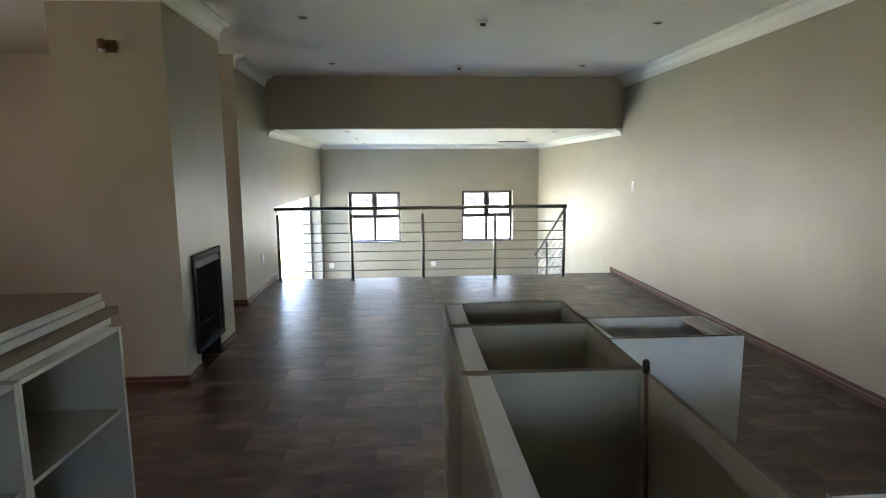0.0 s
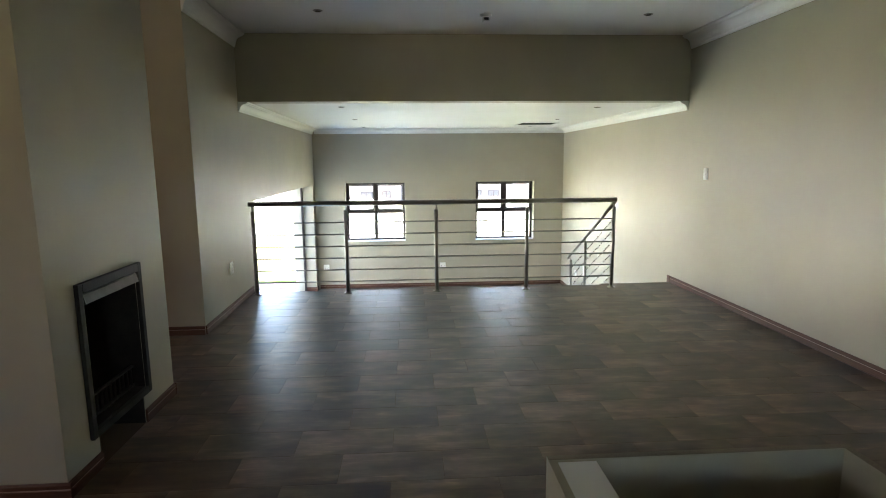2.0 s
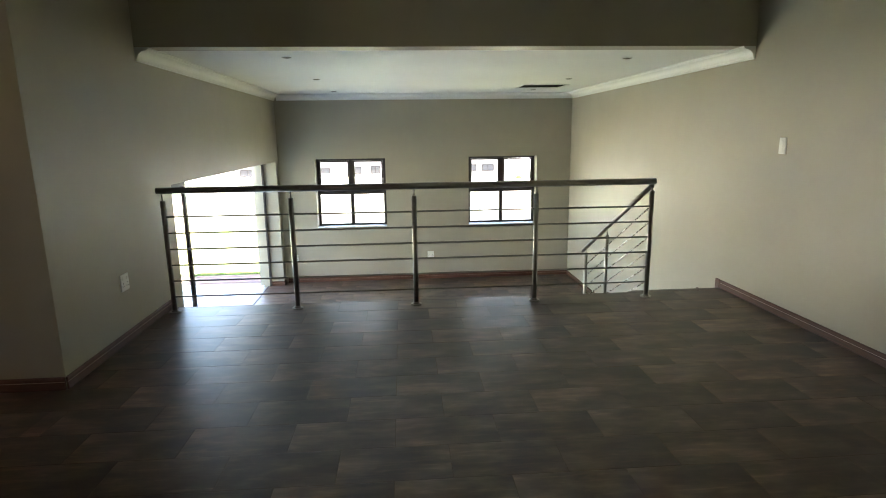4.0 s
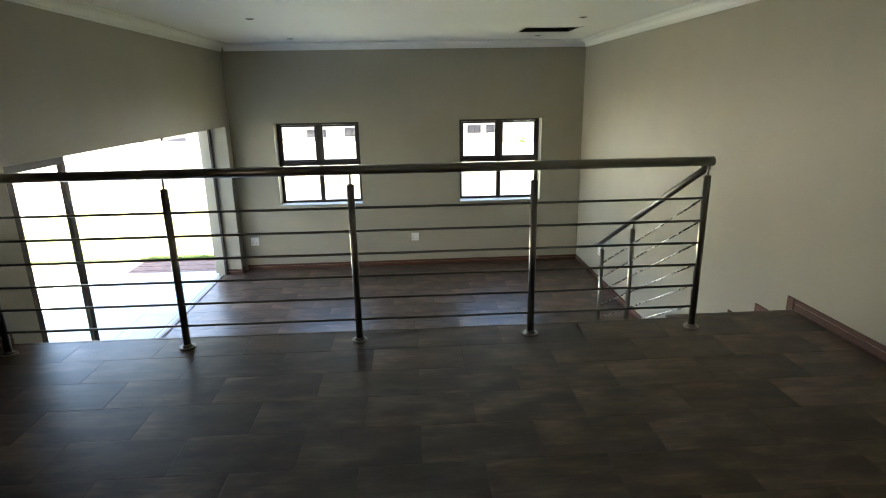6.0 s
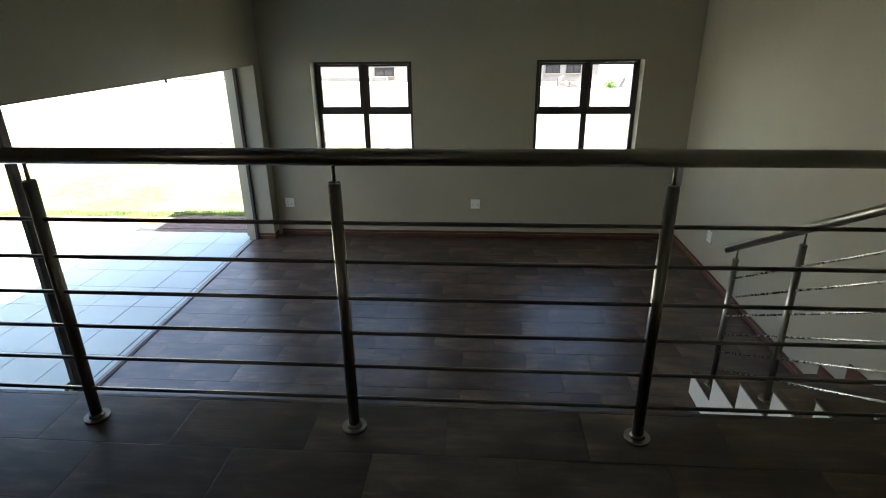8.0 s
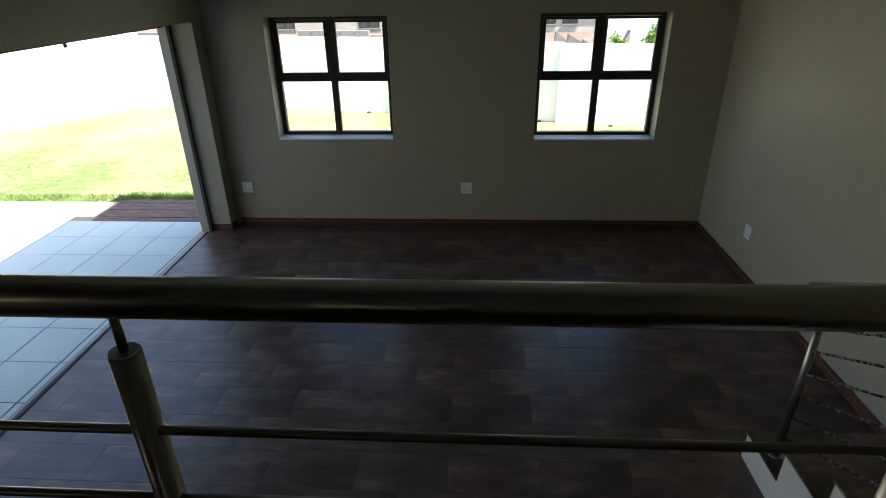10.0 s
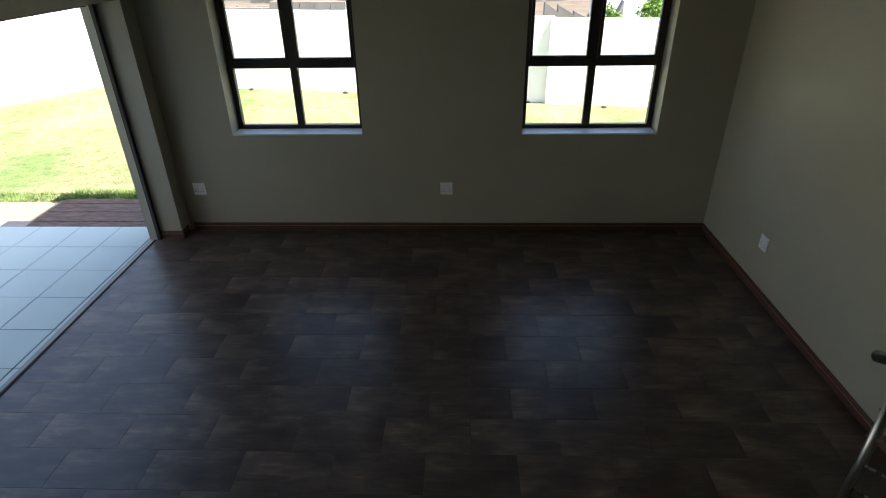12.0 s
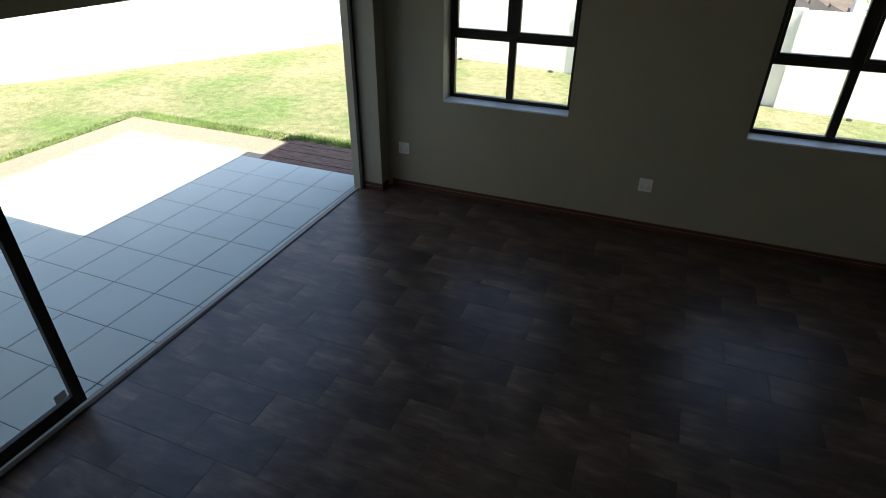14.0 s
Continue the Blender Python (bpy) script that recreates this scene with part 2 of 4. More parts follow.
def tube(bm, a, b, r, seg=16, r2=None):
    a, b = Vector(a), Vector(b)
    d = b - a
    m = Matrix.Translation((a + b) / 2) @ d.to_track_quat("Z", "Y").to_matrix().to_4x4()
    bmesh.ops.create_cone(bm, cap_ends=True, segments=seg, radius1=r, radius2=r if r2 is None else r2, depth=d.length, matrix=m)
    return bm


def prism(points, axis, lo, hi):
    """Extrude a closed outline along x or y."""
    bm = bmesh.new()
    rings = []
    for s in (lo, hi):
        rings.append([bm.verts.new((s, p, q) if axis == "x" else (p, s, q)) for p, q in points])
    n = len(points)
    for i in range(n):
        bm.faces.new((rings[0][i], rings[0][(i + 1) % n], rings[1][(i + 1) % n], rings[1][i]))
    bm.faces.new(rings[0][::-1])
    bm.faces.new(rings[1])
    return bm


def holder(name, m=None):
    o = new(name)
    o.empty_display_size = 0.1
    if m is not None:
        o.matrix_world = m
    return o


def structure(o, label, category):
    return tagged(o, label, category, kind="structure")


# ---- plan ----
EAST, NORTH, SOUTH, FARWEST = 2.93, 5.165, -10.8, -7.0
LOW = -1.112
CEIL_U, CEIL_L = 2.90, 2.18
WING = -1.47                                    # wall of the side room, facing south
LWM = pose(-2.148, WING, 0, 0, 0, 0.82)         # west wall: x = 0 is its room face, y runs north from its corner
WT = 0.345
LEN = NORTH - WING + 0.02
EDGE = 0.16                                     # edge of the upper floor

# ---- walls ----
structure(link("wall_east", cube(EAST, EAST + 0.25, SOUTH, NORTH + 0.25, LOW - 0.3, CEIL_U + 0.3), M_WALL), "smooth greige painted plaster wall", "wall")


def wall_with_holes(name, u0, u1, z0, z1, holes, lo, hi, axis):
    """A wall with openings through it; u runs along it, lo to hi is its thickness."""
    bm = bmesh.new()
    us = sorted({u0, u1, *[h[0] for h in holes], *[h[1] for h in holes]})
    zs = sorted({z0, z1, *[h[2] for h in holes], *[h[3] for h in holes]})

    def solid(i, j):
        if not (0 <= i < len(us) - 1 and 0 <= j < len(zs) - 1):
            return False
        cu, cz = (us[i] + us[i + 1]) / 2, (zs[j] + zs[j + 1]) / 2
        return not any(h[0] < cu < h[1] and h[2] < cz < h[3] for h in holes)

    cache = {}

    def V(u, d, z):
        k = (u, d, z)
        if k not in cache:
            cache[k] = bm.verts.new((u, d, z) if axis == "x" else (d, u, z))
        return cache[k]

    for i in range(len(us) - 1):
        for j in range(len(zs) - 1):
            if not solid(i, j):
                continue
            a, b, c, e = us[i], us[i + 1], zs[j], zs[j + 1]
            for d in (lo, hi):
                bm.faces.new((V(a, d, c), V(b, d, c), V(b, d, e), V(a, d, e)))
            if not solid(i - 1, j):
                bm.faces.new((V(a, lo, c), V(a, hi, c), V(a, hi, e), V(a, lo, e)))
            if not solid(i + 1, j):
                bm.faces.new((V(b, lo, c), V(b, hi, c), V(b, hi, e), V(b, lo, e)))
            if not solid(i, j - 1):
                bm.faces.new((V(a, lo, c), V(b, lo, c), V(b, hi, c), V(a, hi, c)))
            if not solid(i, j + 1):
                bm.faces.new((V(a, lo, e), V(b, lo, e), V(b, hi, e), V(a, hi, e)))
    return link(name, bm, M_WALL)


W1 = (-1.620, -0.392, -0.128, 1.086)
W2 = (1.085, 2.318, -0.134, 1.091)
structure(wall_with_holes("wall_north", -2.7, EAST, LOW - 0.3, CEIL_L + 0.16, [W1, W2], NORTH, NORTH + 0.25, "x"),
          "greige painted plaster wall with two square windows", "wall")
DOOR = (0.43 - WING, 4.975 - WING, LOW - 0.02, 1.066)
ww = wall_with_holes("wall_west", 0.002, LEN, LOW - 0.3, CEIL_U + 0.3, [DOOR, (EDGE - WING + 0.03, LEN, CEIL_L + 0.16, CEIL_U + 0.3)], -WT, 0.0, "y")
ww.matrix_world = LWM
structure(ww, "greige painted plaster wall with a wide door opening", "wall")
structure(link("wall_wing", cube(FARWEST, -2.15, WING, WING + 0.22, -0.3, CEIL_U + 0.3), M_WALL), "greige painted plaster return wall", "wall")
SIDEWIN = (-6.6, -5.8, 1.2, 2.0)
sw = wall_with_holes("wall_farwest", SOUTH, WING + 0.22, -0.3, CEIL_U + 0.3, [SIDEWIN], FARWEST - 0.25, FARWEST, "y")
structure(sw, "plain greige plaster wall with a window opening", "wall")
KITWIN = (0.4, 1.2, 1.2, 1.9)
structure(wall_with_holes("wall_south", FARWEST - 0.25, EAST + 0.25, -0.3, CEIL_U + 0.3, [KITWIN], SOUTH - 0.25, SOUTH, "x"),
          "plain greige plaster wall with a window opening", "wall")

# ceilings, bulkhead, roof
structure(link("ceiling_upper", cube(FARWEST - 0.2, EAST + 0.2, SOUTH - 0.2, 0.15, CEIL_U, CEIL_U + 0.15), M_CEIL), "flat white painted ceiling of the upper level", "ceiling")
structure(link("ceiling_bulkhead", cube(-2.3, EAST + 0.02, 0.0, 0.2, CEIL_L, CEIL_U + 0.02), M_WALL), "greige plastered bulkhead where the ceiling drops", "bulkhead")
HATCH = (1.72, 2.36, 3.56, 4.08)
bm = bmesh.new()
for q in ((-2.5, EAST + 0.1, 0.2, HATCH[2]), (-2.5, EAST + 0.1, HATCH[3], NORTH + 0.1), (-2.5, HATCH[0], HATCH[2], HATCH[3]), (HATCH[1], EAST + 0.1, HATCH[2], HATCH[3])):
    box(bm, *q, CEIL_L, CEIL_L + 0.05)
structure(link("ceiling_lower", bm, M_CEIL), "flat white painted ceiling of the sunken room", "ceiling")
bm = cube(-2.50, EAST + 0.4, 0.16, NORTH + 0.10, CEIL_L + 0.165, CEIL_L + 0.33)
box(bm, -2.75, -2.5004, 0.16, 4.62, CEIL_L + 0.165, CEIL_L + 0.33)
structure(link("roof_lower", bm, M_ROOF), "dark roof slab with small eaves", "roof")
structure(link("roof_upper", cube(FARWEST - 0.4, EAST + 0.4, SOUTH - 0.4, 0.16, CEIL_U + 0.32, CEIL_U + 0.5), M_ROOF), "dark roof slab over the upper level", "roof")
structure(link("roof_patio", cube(-9.0, -2.5, WING + 0.25, 2.27, CEIL_L + 0.18, CEIL_L + 0.33), M_ROOF), "flat roof over the covered patio", "roof")


def cornice(name, length, m, drop=0.105, out=0.105):
    """Coved cornice with two small steps, running along local y; the wall is at x = 0 and the room at +x."""
    s, h = drop / 0.105, out / 0.105
    prof = [(0, 0), (0.105 * h, 0), (0.105 * h, -0.012 * s), (0.092 * h, -0.018 * s)]
    for k in range(7):
        a = radians(90 * k / 6)
        prof.append((0.018 * h + 0.068 * h * (1 - math.sin(a)), -0.024 * s - 0.062 * s * (1 - math.cos(a))))
    prof += [(0.012 * h, -0.092 * s), (0.012 * h, -0.105 * s), (0, -0.105 * s)]
    o = link(name, prism(prof, "y", 0, length), M_CORNICE, smooth=False)
    o.matrix_world = m
    return structure(o, "white moulded plaster cornice", "cornice")


cornice("cornice_west_lower", NORTH - 0.01, LWM @ Matrix.Translation((0, -WING + 0.003, CEIL_L)))
cornice("cornice_east_lower", NORTH - 0.005, pose(EAST, NORTH - 0.002, CEIL_L, 0, 0, 180))
cornice("cornice_north_lower", EAST + 2.2, pose(-2.2, NORTH, CEIL_L, 0, 0, -90), 0.1)
cornice("cornice_west_upper", -WING - 0.003, LWM @ Matrix.Translation((0, 0, CEIL_U)), 0.148, 0.118)
cornice("cornice_east_upper", -SOUTH - 0.003, pose(EAST, -0.002, CEIL_U, 0, 0, 180), 0.148, 0.118)

# ---- floors: beds first, the tiles are laid at the end ----
structure(link("slab_upper", cube(FARWEST, EAST + 0.1, SOUTH, EDGE - 0.012, -0.25, -0.012), M_GROUT), "screed under the upper floor", "floor slab")
floor_upper = structure(link("floor_upper", cube(FARWEST, EAST - 0.001, SOUTH, EDGE - 0.002, -0.012, -0.0013), M_GROUT), "brown cloudy porcelain tiles in running bond, glossy", "floor")
structure(link("wall_step", cube(-2.3, EAST, EDGE - 0.23, EDGE - 0.012, LOW - 0.3, -0.013), M_WALL), "greige plastered face under the upper floor edge", "wall")
floor_lower = structure(link("floor_lower", cube(-2.50, EAST + 0.1, 0.1, NORTH + 0.1, LOW - 0.1, LOW - 0.0013), M_GROUT), "brown cloudy porcelain tiles in running bond, glossy", "floor")

# ---- skirting ----


def skirting(name, length, m, h=0.078):
    prof = [(0, 0), (0.013, 0), (0.013, h * 0.55), (0.010, h * 0.58), (0.010, h * 0.64), (0.013, h * 0.67), (0.013, h - 0.008), (0.008, h), (0, h)]
    o = link(name, prism(prof, "y", 0, length), M_SKIRT)
    o.matrix_world = m
    bm = cube(0.0, 0.0112, 0.002, length - 0.002, h * 0.585, h * 0.635)
    part("groove_line", bm, M_SKIRT_TOP, o, "pale line along the skirting")
    return structure(o, "reddish-brown stained wooden skirting board", "skirting")


skirting("baseboard_east_upper", 10.9, pose(EAST, 0.2, 0, 0, 0, 180))
skirting("baseboard_west_upper", -WING + EDGE, LWM)
skirting("baseboard_wing", 4.85, pose(FARWEST, WING, 0, 0, 0, -90))
skirting("baseboard_north", EAST + 2.2, pose(-2.2, NORTH, LOW, 0, 0, -90))
skirting("baseboard_east_lower", NORTH - 1.9, pose(EAST, NORTH - 0.017, LOW, 0, 0, 180))
skirting("baseboard_west_lower", 0.13, LWM @ Matrix.Translation((0, DOOR[1] + 0.002, LOW)))

skirting("baseboard_reveal", 0.235, LWM @ pose(0.013, DOOR[1], LOW, 0, 0, 90) @ Matrix.Diagonal((-1, 1, 1, 1)))

# ---- stairs ----
SX = 2.035
RISER, RUN, Y0 = -LOW / 6, 0.334, 0.20
prof = [(EDGE - 0.012, LOW - 0.05), (EDGE - 0.012, -0.014), (Y0, -0.014)]
for k in range(1, 7):
    y = Y0 + (k - 1) * RUN
    prof.append((y, -k * RISER - 0.014 if k < 6 else LOW - 0.05))
    if k < 6:
        prof.append((y + RUN, -k * RISER - 0.014))
stairs = holder("stairs")
tagged(stairs, "short flight of brown-tiled steps with white plastered side", "stairs")
part("stair_body", prism(prof, "x", SX, EAST - 0.001), M_WHITE_PLASTER, stairs, "white plastered stepped side")
for k in range(0, 6):
    z = -k * RISER
    y1 = Y0 + k * RUN
    y0 = EDGE if k == 0 else y1 - RUN + 0.003
    part("tread", cube(SX - 0.006, EAST - 0.002, y0, y1 + 0.012, z - 0.0135, z, 0.003), M_TILE, stairs)
    part("riser", cube(SX + 0.002, EAST - 0.002, y1 + 0.001, y1 + 0.009, z - RISER + 0.001, z - 0.014), M_TILE, stairs)
    # stepped skirting against the wall
    if k:
        part("skirting_piece", cube(EAST - 0.014, EAST - 0.0005, y1 - RUN + 0.011, y1 + 0.012, z + 0.001, z + 0.08, 0.002), M_SKIRT, stairs, "reddish-brown skirting piece")
        part("skirting_upright", cube(EAST - 0.0135, EAST - 0.0005, y1 - RUN + 0.011, y1 - RUN + 0.075, z + 0.081, z + RISER + 0.079, 0.002), M_SKIRT, stairs, "reddish-brown skirting piece")

# ---- railing ----
RZ = 1.052
rail = holder("balustrade")
tagged(rail, "brushed stainless steel balustrade with horizontal rods", "railing")
bm = tube(bmesh.new(), (-2.125, 0, RZ), (2.125, 0, RZ), 0.0275, 24)
part("handrail", bm, M_STEEL, rail, smooth=True)
POSTS = [-2.083, -1.039, 0.0, 1.064, 2.100]
for x in POSTS:
    p = part("post", tube(bmesh.new(), (x, 0, 0.006), (x, 0, 0.965), 0.0212, 20), M_STEEL, rail, smooth=True)
    bm = tube(bmesh.new(), (x, 0, 0.0005), (x, 0, 0.011), 0.047, 24)
    tube(bm, (x, 0, 0.011), (x, 0, 0.024), 0.030, 24, 0.024)
    part("flange", bm, M_STEEL, p, smooth=True)
    bm = tube(bmesh.new(), (x, 0, 0.965), (x, 0, 1.028), 0.0065, 10)
    tube(bm, (x, 0, 0.965), (x, 0, 0.969), 0.0195, 20)
    part("pin", bm, M_STEEL, p, smooth=True)
RODS = [0.143 + 0.138 * k for k in range(6)]
# darker steel colour stands for the backlight on these rods
for z in RODS:
    part("rod", tube(bmesh.new(), (-2.10, -0.004, z), (2.115, -0.004, z), 0.0074, 12), M_ROD_BACKLIT, rail, smooth=True)

srail = holder("stair_balustrade")
tagged(srail, "sloping brushed stainless steel stair balustrade with rods", "railing")
SLOPE = (0.045 - 1.012) / (1.845 - 0.028)
RX = 2.108
part("handrail", tube(bmesh.new(), (RX, 0.028, 1.012), (RX, 1.845, 0.045), 0.022, 20), M_STEEL, srail, smooth=True)
for y, zb in ((1.04, -3 * RISER), (1.705, -5 * RISER)):
    zt = 1.012 + (y - 0.028) * SLOPE
    p = part("post", tube(bmesh.new(), (RX, y, zb + 0.006), (RX, y, zt - 0.085), 0.019, 20), M_STEEL, srail, smooth=True)
    bm = tube(bmesh.new(), (RX, y, zb + 0.0005), (RX, y, zb + 0.011), 0.042, 24)
    part("flange", bm, M_STEEL, p, smooth=True)
    part("pin", tube(bmesh.new(), (RX, y, zt - 0.085), (RX, y, zt - 0.012), 0.006, 10), M_STEEL, p, smooth=True)
# lighter steel colour stands for the light falling on the stair rods
for k in range(6):
    part("rod", tube(bmesh.new(), (RX, 0.02, RODS[k]), (RX, 1.735, RODS[k] - 1.715 * 0.556), 0.0062, 10), M_ROD_LIT, srail, smooth=True)

# ---- windows ----


def window(name, w):
    x0, x1, z0, z1 = w
    yf = NORTH + 0.175
    o = holder(name, pose(0, 0, 0))
    structure(o, "square dark bronze aluminium window with four panes", "window")
    g = 0.004
    x0, x1, z0, z1 = x0 + g, x1 - g, z0 + g, z1 - g
    xm, zm = (x0 + x1) / 2, (z0 + z1) / 2 + 0.0
    bm = bmesh.new()
    for q in ((x0, x0 + 0.045, z0, z1), (x1 - 0.045, x1, z0, z1), (x0 + 0.045, x1 - 0.045, z0, z0 + 0.045), (x0 + 0.045, x1 - 0.045, z1 - 0.034, z1)):
        box(bm, q[0], q[1], yf, yf + 0.055, q[2], q[3], 0.003)
    part("window_frame", bm, M_BRONZE, o)
    part("mullion", cube(xm - 0.034, xm + 0.034, yf + 0.003, yf + 0.05, z0 + 0.045, z1 - 0.034, 0.003), M_BRONZE, o)
    bm = bmesh.new()
    box(bm, x0 + 0.045, xm - 0.034, yf + 0.003, yf + 0.05, zm - 0.032, zm + 0.032, 0.003)
    box(bm, xm + 0.034, x1 - 0.045, yf + 0.003, yf + 0.05, zm - 0.032, zm + 0.032, 0.003)
    part("transom", bm, M_BRONZE, o)
    for a, b in ((x0 + 0.047, xm - 0.036), (xm + 0.036, x1 - 0.047)):
        s = bmesh.new()
        t = 0.025
        c, d = zm + 0.034, z1 - 0.036
        for q in ((a, a + t, c, d), (b - t, b, c, d), (a + t, b - t, c, c + t), (a + t, b - t, d - t, d)):
            box(s, q[0], q[1], yf - 0.006, yf + 0.035, q[2], q[3], 0.003)
        sash = part("sash", s, M_BRONZE, o)
        part("pane", cube(a + t - 0.004, b - t + 0.004, yf + 0.012, yf + 0.017, c + t - 0.004, d - t + 0.004), M_GLASS, sash).visible_shadow = False
        h = cube((a + b) / 2 - 0.04, (a + b) / 2 + 0.04, yf - 0.022, yf - 0.007, c + 0.006, c + 0.02, 0.004)
        part("handle", h, M_BRONZE, sash)
        part("pane", cube(a - 0.004, b + 0.004, yf + 0.02, yf + 0.025, z0 + 0.041, zm - 0.02), M_GLASS, o).visible_shadow = False
    part("window_sill", cube(x0, x1, NORTH - 0.004, yf - 0.001, z0 - 0.002, z0 + 0.012, 0.003), M_SILL, o, "painted inner sill")
    return o


window("window_1", W1)
window("window_2", W2)

# ---- sliding door ----
sd = holder("sliding_door", LWM)
tagged(sd, "open dark bronze aluminium sliding glass door", "sliding door")
dx = -0.318
d0, d1, dz0, dz1 = DOOR[0] + 0.004, DOOR[1] - 0.004, LOW, DOOR[3] - 0.003
part("jamb", cube(dx - 0.012, dx + 0.06, d0, d0 + 0.045, dz0, dz1, 0.003), M_BRONZE, sd)
part("jamb", cube(dx + 0.074, dx + 0.108, d1 - 0.040, d1, dz0, dz1, 0.003), M_BRONZE, sd)
part("head", cube(dx - 0.012, dx + 0.06, d0 + 0.045, d1 - 0.045, dz1 - 0.04, dz1, 0.003), M_BRONZE, sd)
bm = cube(dx + 0.043, dx + 0.0615, d0 + 0.045, d1 - 0.045, dz0 - 0.02, dz0 + 0.001, 0.002)
for k in (0.047, 0.057):
    box(bm, dx + k - 0.002, dx + k + 0.002, d0 + 0.045, d1 - 0.045, dz0 + 0.001, dz0 + 0.006)
part("track", bm, M_BRONZE, sd)


def door_panel(a, b, x, label):
    s = bmesh.new()
    z0, z1 = dz0 + 0.03, dz1 - 0.042
    w = 0.064
    for q in ((a, a + w, z0, z1), (b - w, b, z0, z1), (a + w, b - w, z0, z0 + 0.085), (a + w, b - w, z1 - 0.06, z1)):
        box(s, x - 0.018, x + 0.018, q[0], q[1], q[2], q[3], 0.003)
    p = part("door_panel", s, M_BRONZE, sd, label)
    part("pane", cube(x - 0.003, x + 0.003, a + w - 0.004, b - w + 0.004, z0 + 0.08, z1 - 0.056), M_GLASS, p).visible_shadow = False
    return p


pB = door_panel(0.865 - WING, 1.585 - WING, dx + 0.005, "glazed panel slid open")

part("head_stop", cube(dx + 0.0, dx + 0.02, 3.55 - WING, 3.57 - WING, dz1 - 0.075, dz1 - 0.0405, 0.003), M_BRONZE, sd)
part("glass_label", cube(dx + 0.0085, dx + 0.0095, 1.43 - WING, 1.50 - WING, dz0 + 0.13, dz0 + 0.185), M_SILL, pB, "small pale paper label")

# ---- chimney breast and fireplace ----
CX, CY0, CY1, CXL = -1.89, -3.945, -2.79, -2.655
FY0, FY1, FZ0, FZ1 = -3.745, -3.125, 0.175, 0.955
ch = wall_with_holes("chimney_breast", CY0, CY1, -0.005, CEIL_U + 0.01, [(FY0 + 0.03, FY1 - 0.03, FZ0 + 0.03, FZ1 - 0.03), (-3.67, -3.19, -0.002, 0.165)], CXL, CX, "y")
structure(ch, "greige plastered chimney breast with a raised firebox opening", "chimney breast")
bm = bmesh.new()
for q in ((CX - 0.001, CX + 0.022, FY0, FY0 + 0.036, FZ0, FZ1), (CX - 0.001, CX + 0.022, FY1 - 0.036, FY1, FZ0, FZ1),
          (CX - 0.001, CX + 0.022, FY0 + 0.036, FY1 - 0.036, FZ0, FZ0 + 0.04), (CX - 0.001, CX + 0.022, FY0 + 0.036, FY1 - 0.036, FZ1 - 0.05, FZ1)):
    box(bm, *q, 0.004)
fire = holder("fireplace")
tagged(fire, "black cast-iron built-in fireplace with hood and grate", "fireplace")
part("surround", bm, M_BLACK, fire)
bm = bmesh.new()
f = 0.035
for q in ((CX - 0.42, CX - 0.41, FY0 + f, FY1 - f, FZ0 + f, FZ1 - f), (CX - 0.41, CX - 0.002, FY0 + f, FY0 + f + 0.006, FZ0 + f, FZ1 - f),
          (CX - 0.41, CX - 0.002, FY1 - f - 0.006, FY1 - f, FZ0 + f, FZ1 - f), (CX - 0.41, CX - 0.002, FY0 + f + 0.007, FY1 - f - 0.007, FZ0 + f, FZ0 + f + 0.006),
          (CX - 0.41, CX - 0.002, FY0 + f + 0.007, FY1 - f - 0.007, FZ1 - f - 0.006, FZ1 - f)):
    box(bm, *q)
part("firebox", bm, M_SOOT_SHADE, fire, "soot-black steel firebox")
hood = prism([(CX + 0.024, FZ1 - 0.105), (CX + 0.012, FZ1 - 0.058), (CX - 0.02, FZ1 - 0.058), (CX + 0.012, FZ1 - 0.11)], "y", FY0 + 0.046, FY1 - 0.046)
part("hood", hood, M_IRON, fire, "sloping black metal smoke hood")
for k in range(11):
    y = FY0 + 0.09 + k * (FY1 - FY0 - 0.18) / 10
    part("grate_bar", tube(bmesh.new(), (CX - 0.05, y, FZ0 + 0.05), (CX - 0.05, y, FZ0 + 0.17), 0.006, 8), M_BLACK, fire)
bm = cube(CX - 0.06, CX - 0.04, FY0 + 0.07, FY1 - 0.07, FZ0 + 0.17, FZ0 + 0.182, 0.003)
box(bm, CX - 0.06, CX - 0.04, FY0 + 0.07, FY1 - 0.07, FZ0 + 0.06, FZ0 + 0.072, 0.003)
part("grate_rail", bm, M_BLACK, fire)
part("ash_pan", cube(CX - 0.4, CX - 0.06, FY0 + 0.08, FY1 - 0.08, FZ0 + 0.043, FZ0 + 0.058, 0.003), M_SOOT_SHADE, fire)
# back of the low niche under the firebox; dark sides added as its shade
bm = cube(CX - 0.42, CX - 0.40, -3.69, -3.17, 0.0, 0.17)
box(bm, CX - 0.3995, CX - 0.003, -3.669, -3.66, 0.001, 0.164)
box(bm, CX - 0.3995, CX - 0.003, -3.20, -3.191, 0.001, 0.164)
structure(link("niche_shade", bm, M_SOOT_SHADE), "dark sheets giving the niche under the fireplace its shade", "niche")
# skirting round the chimney breast
skirting("baseboard_chimney_front", -3.67 - CY0, pose(CX, CY0, 0))
skirting("baseboard_chimney_end", CY1 + 3.19, pose(CX, -3.19, 0))
skirting("baseboard_chimney_south", CX - CXL + 0.016, pose(CX + 0.016, CY0, 0, 0, 0, 90) @ pose(0, 0, 0, 0, 0, 0) @ Matrix.Diagonal((-1, 1, 1, 1)))
skirting("baseboard_chimney_north", CX - CXL + 0.016, pose(CXL, CY1, 0, 0, 0, -90) @ Matrix.Diagonal((-1, 1, 1, 1)))
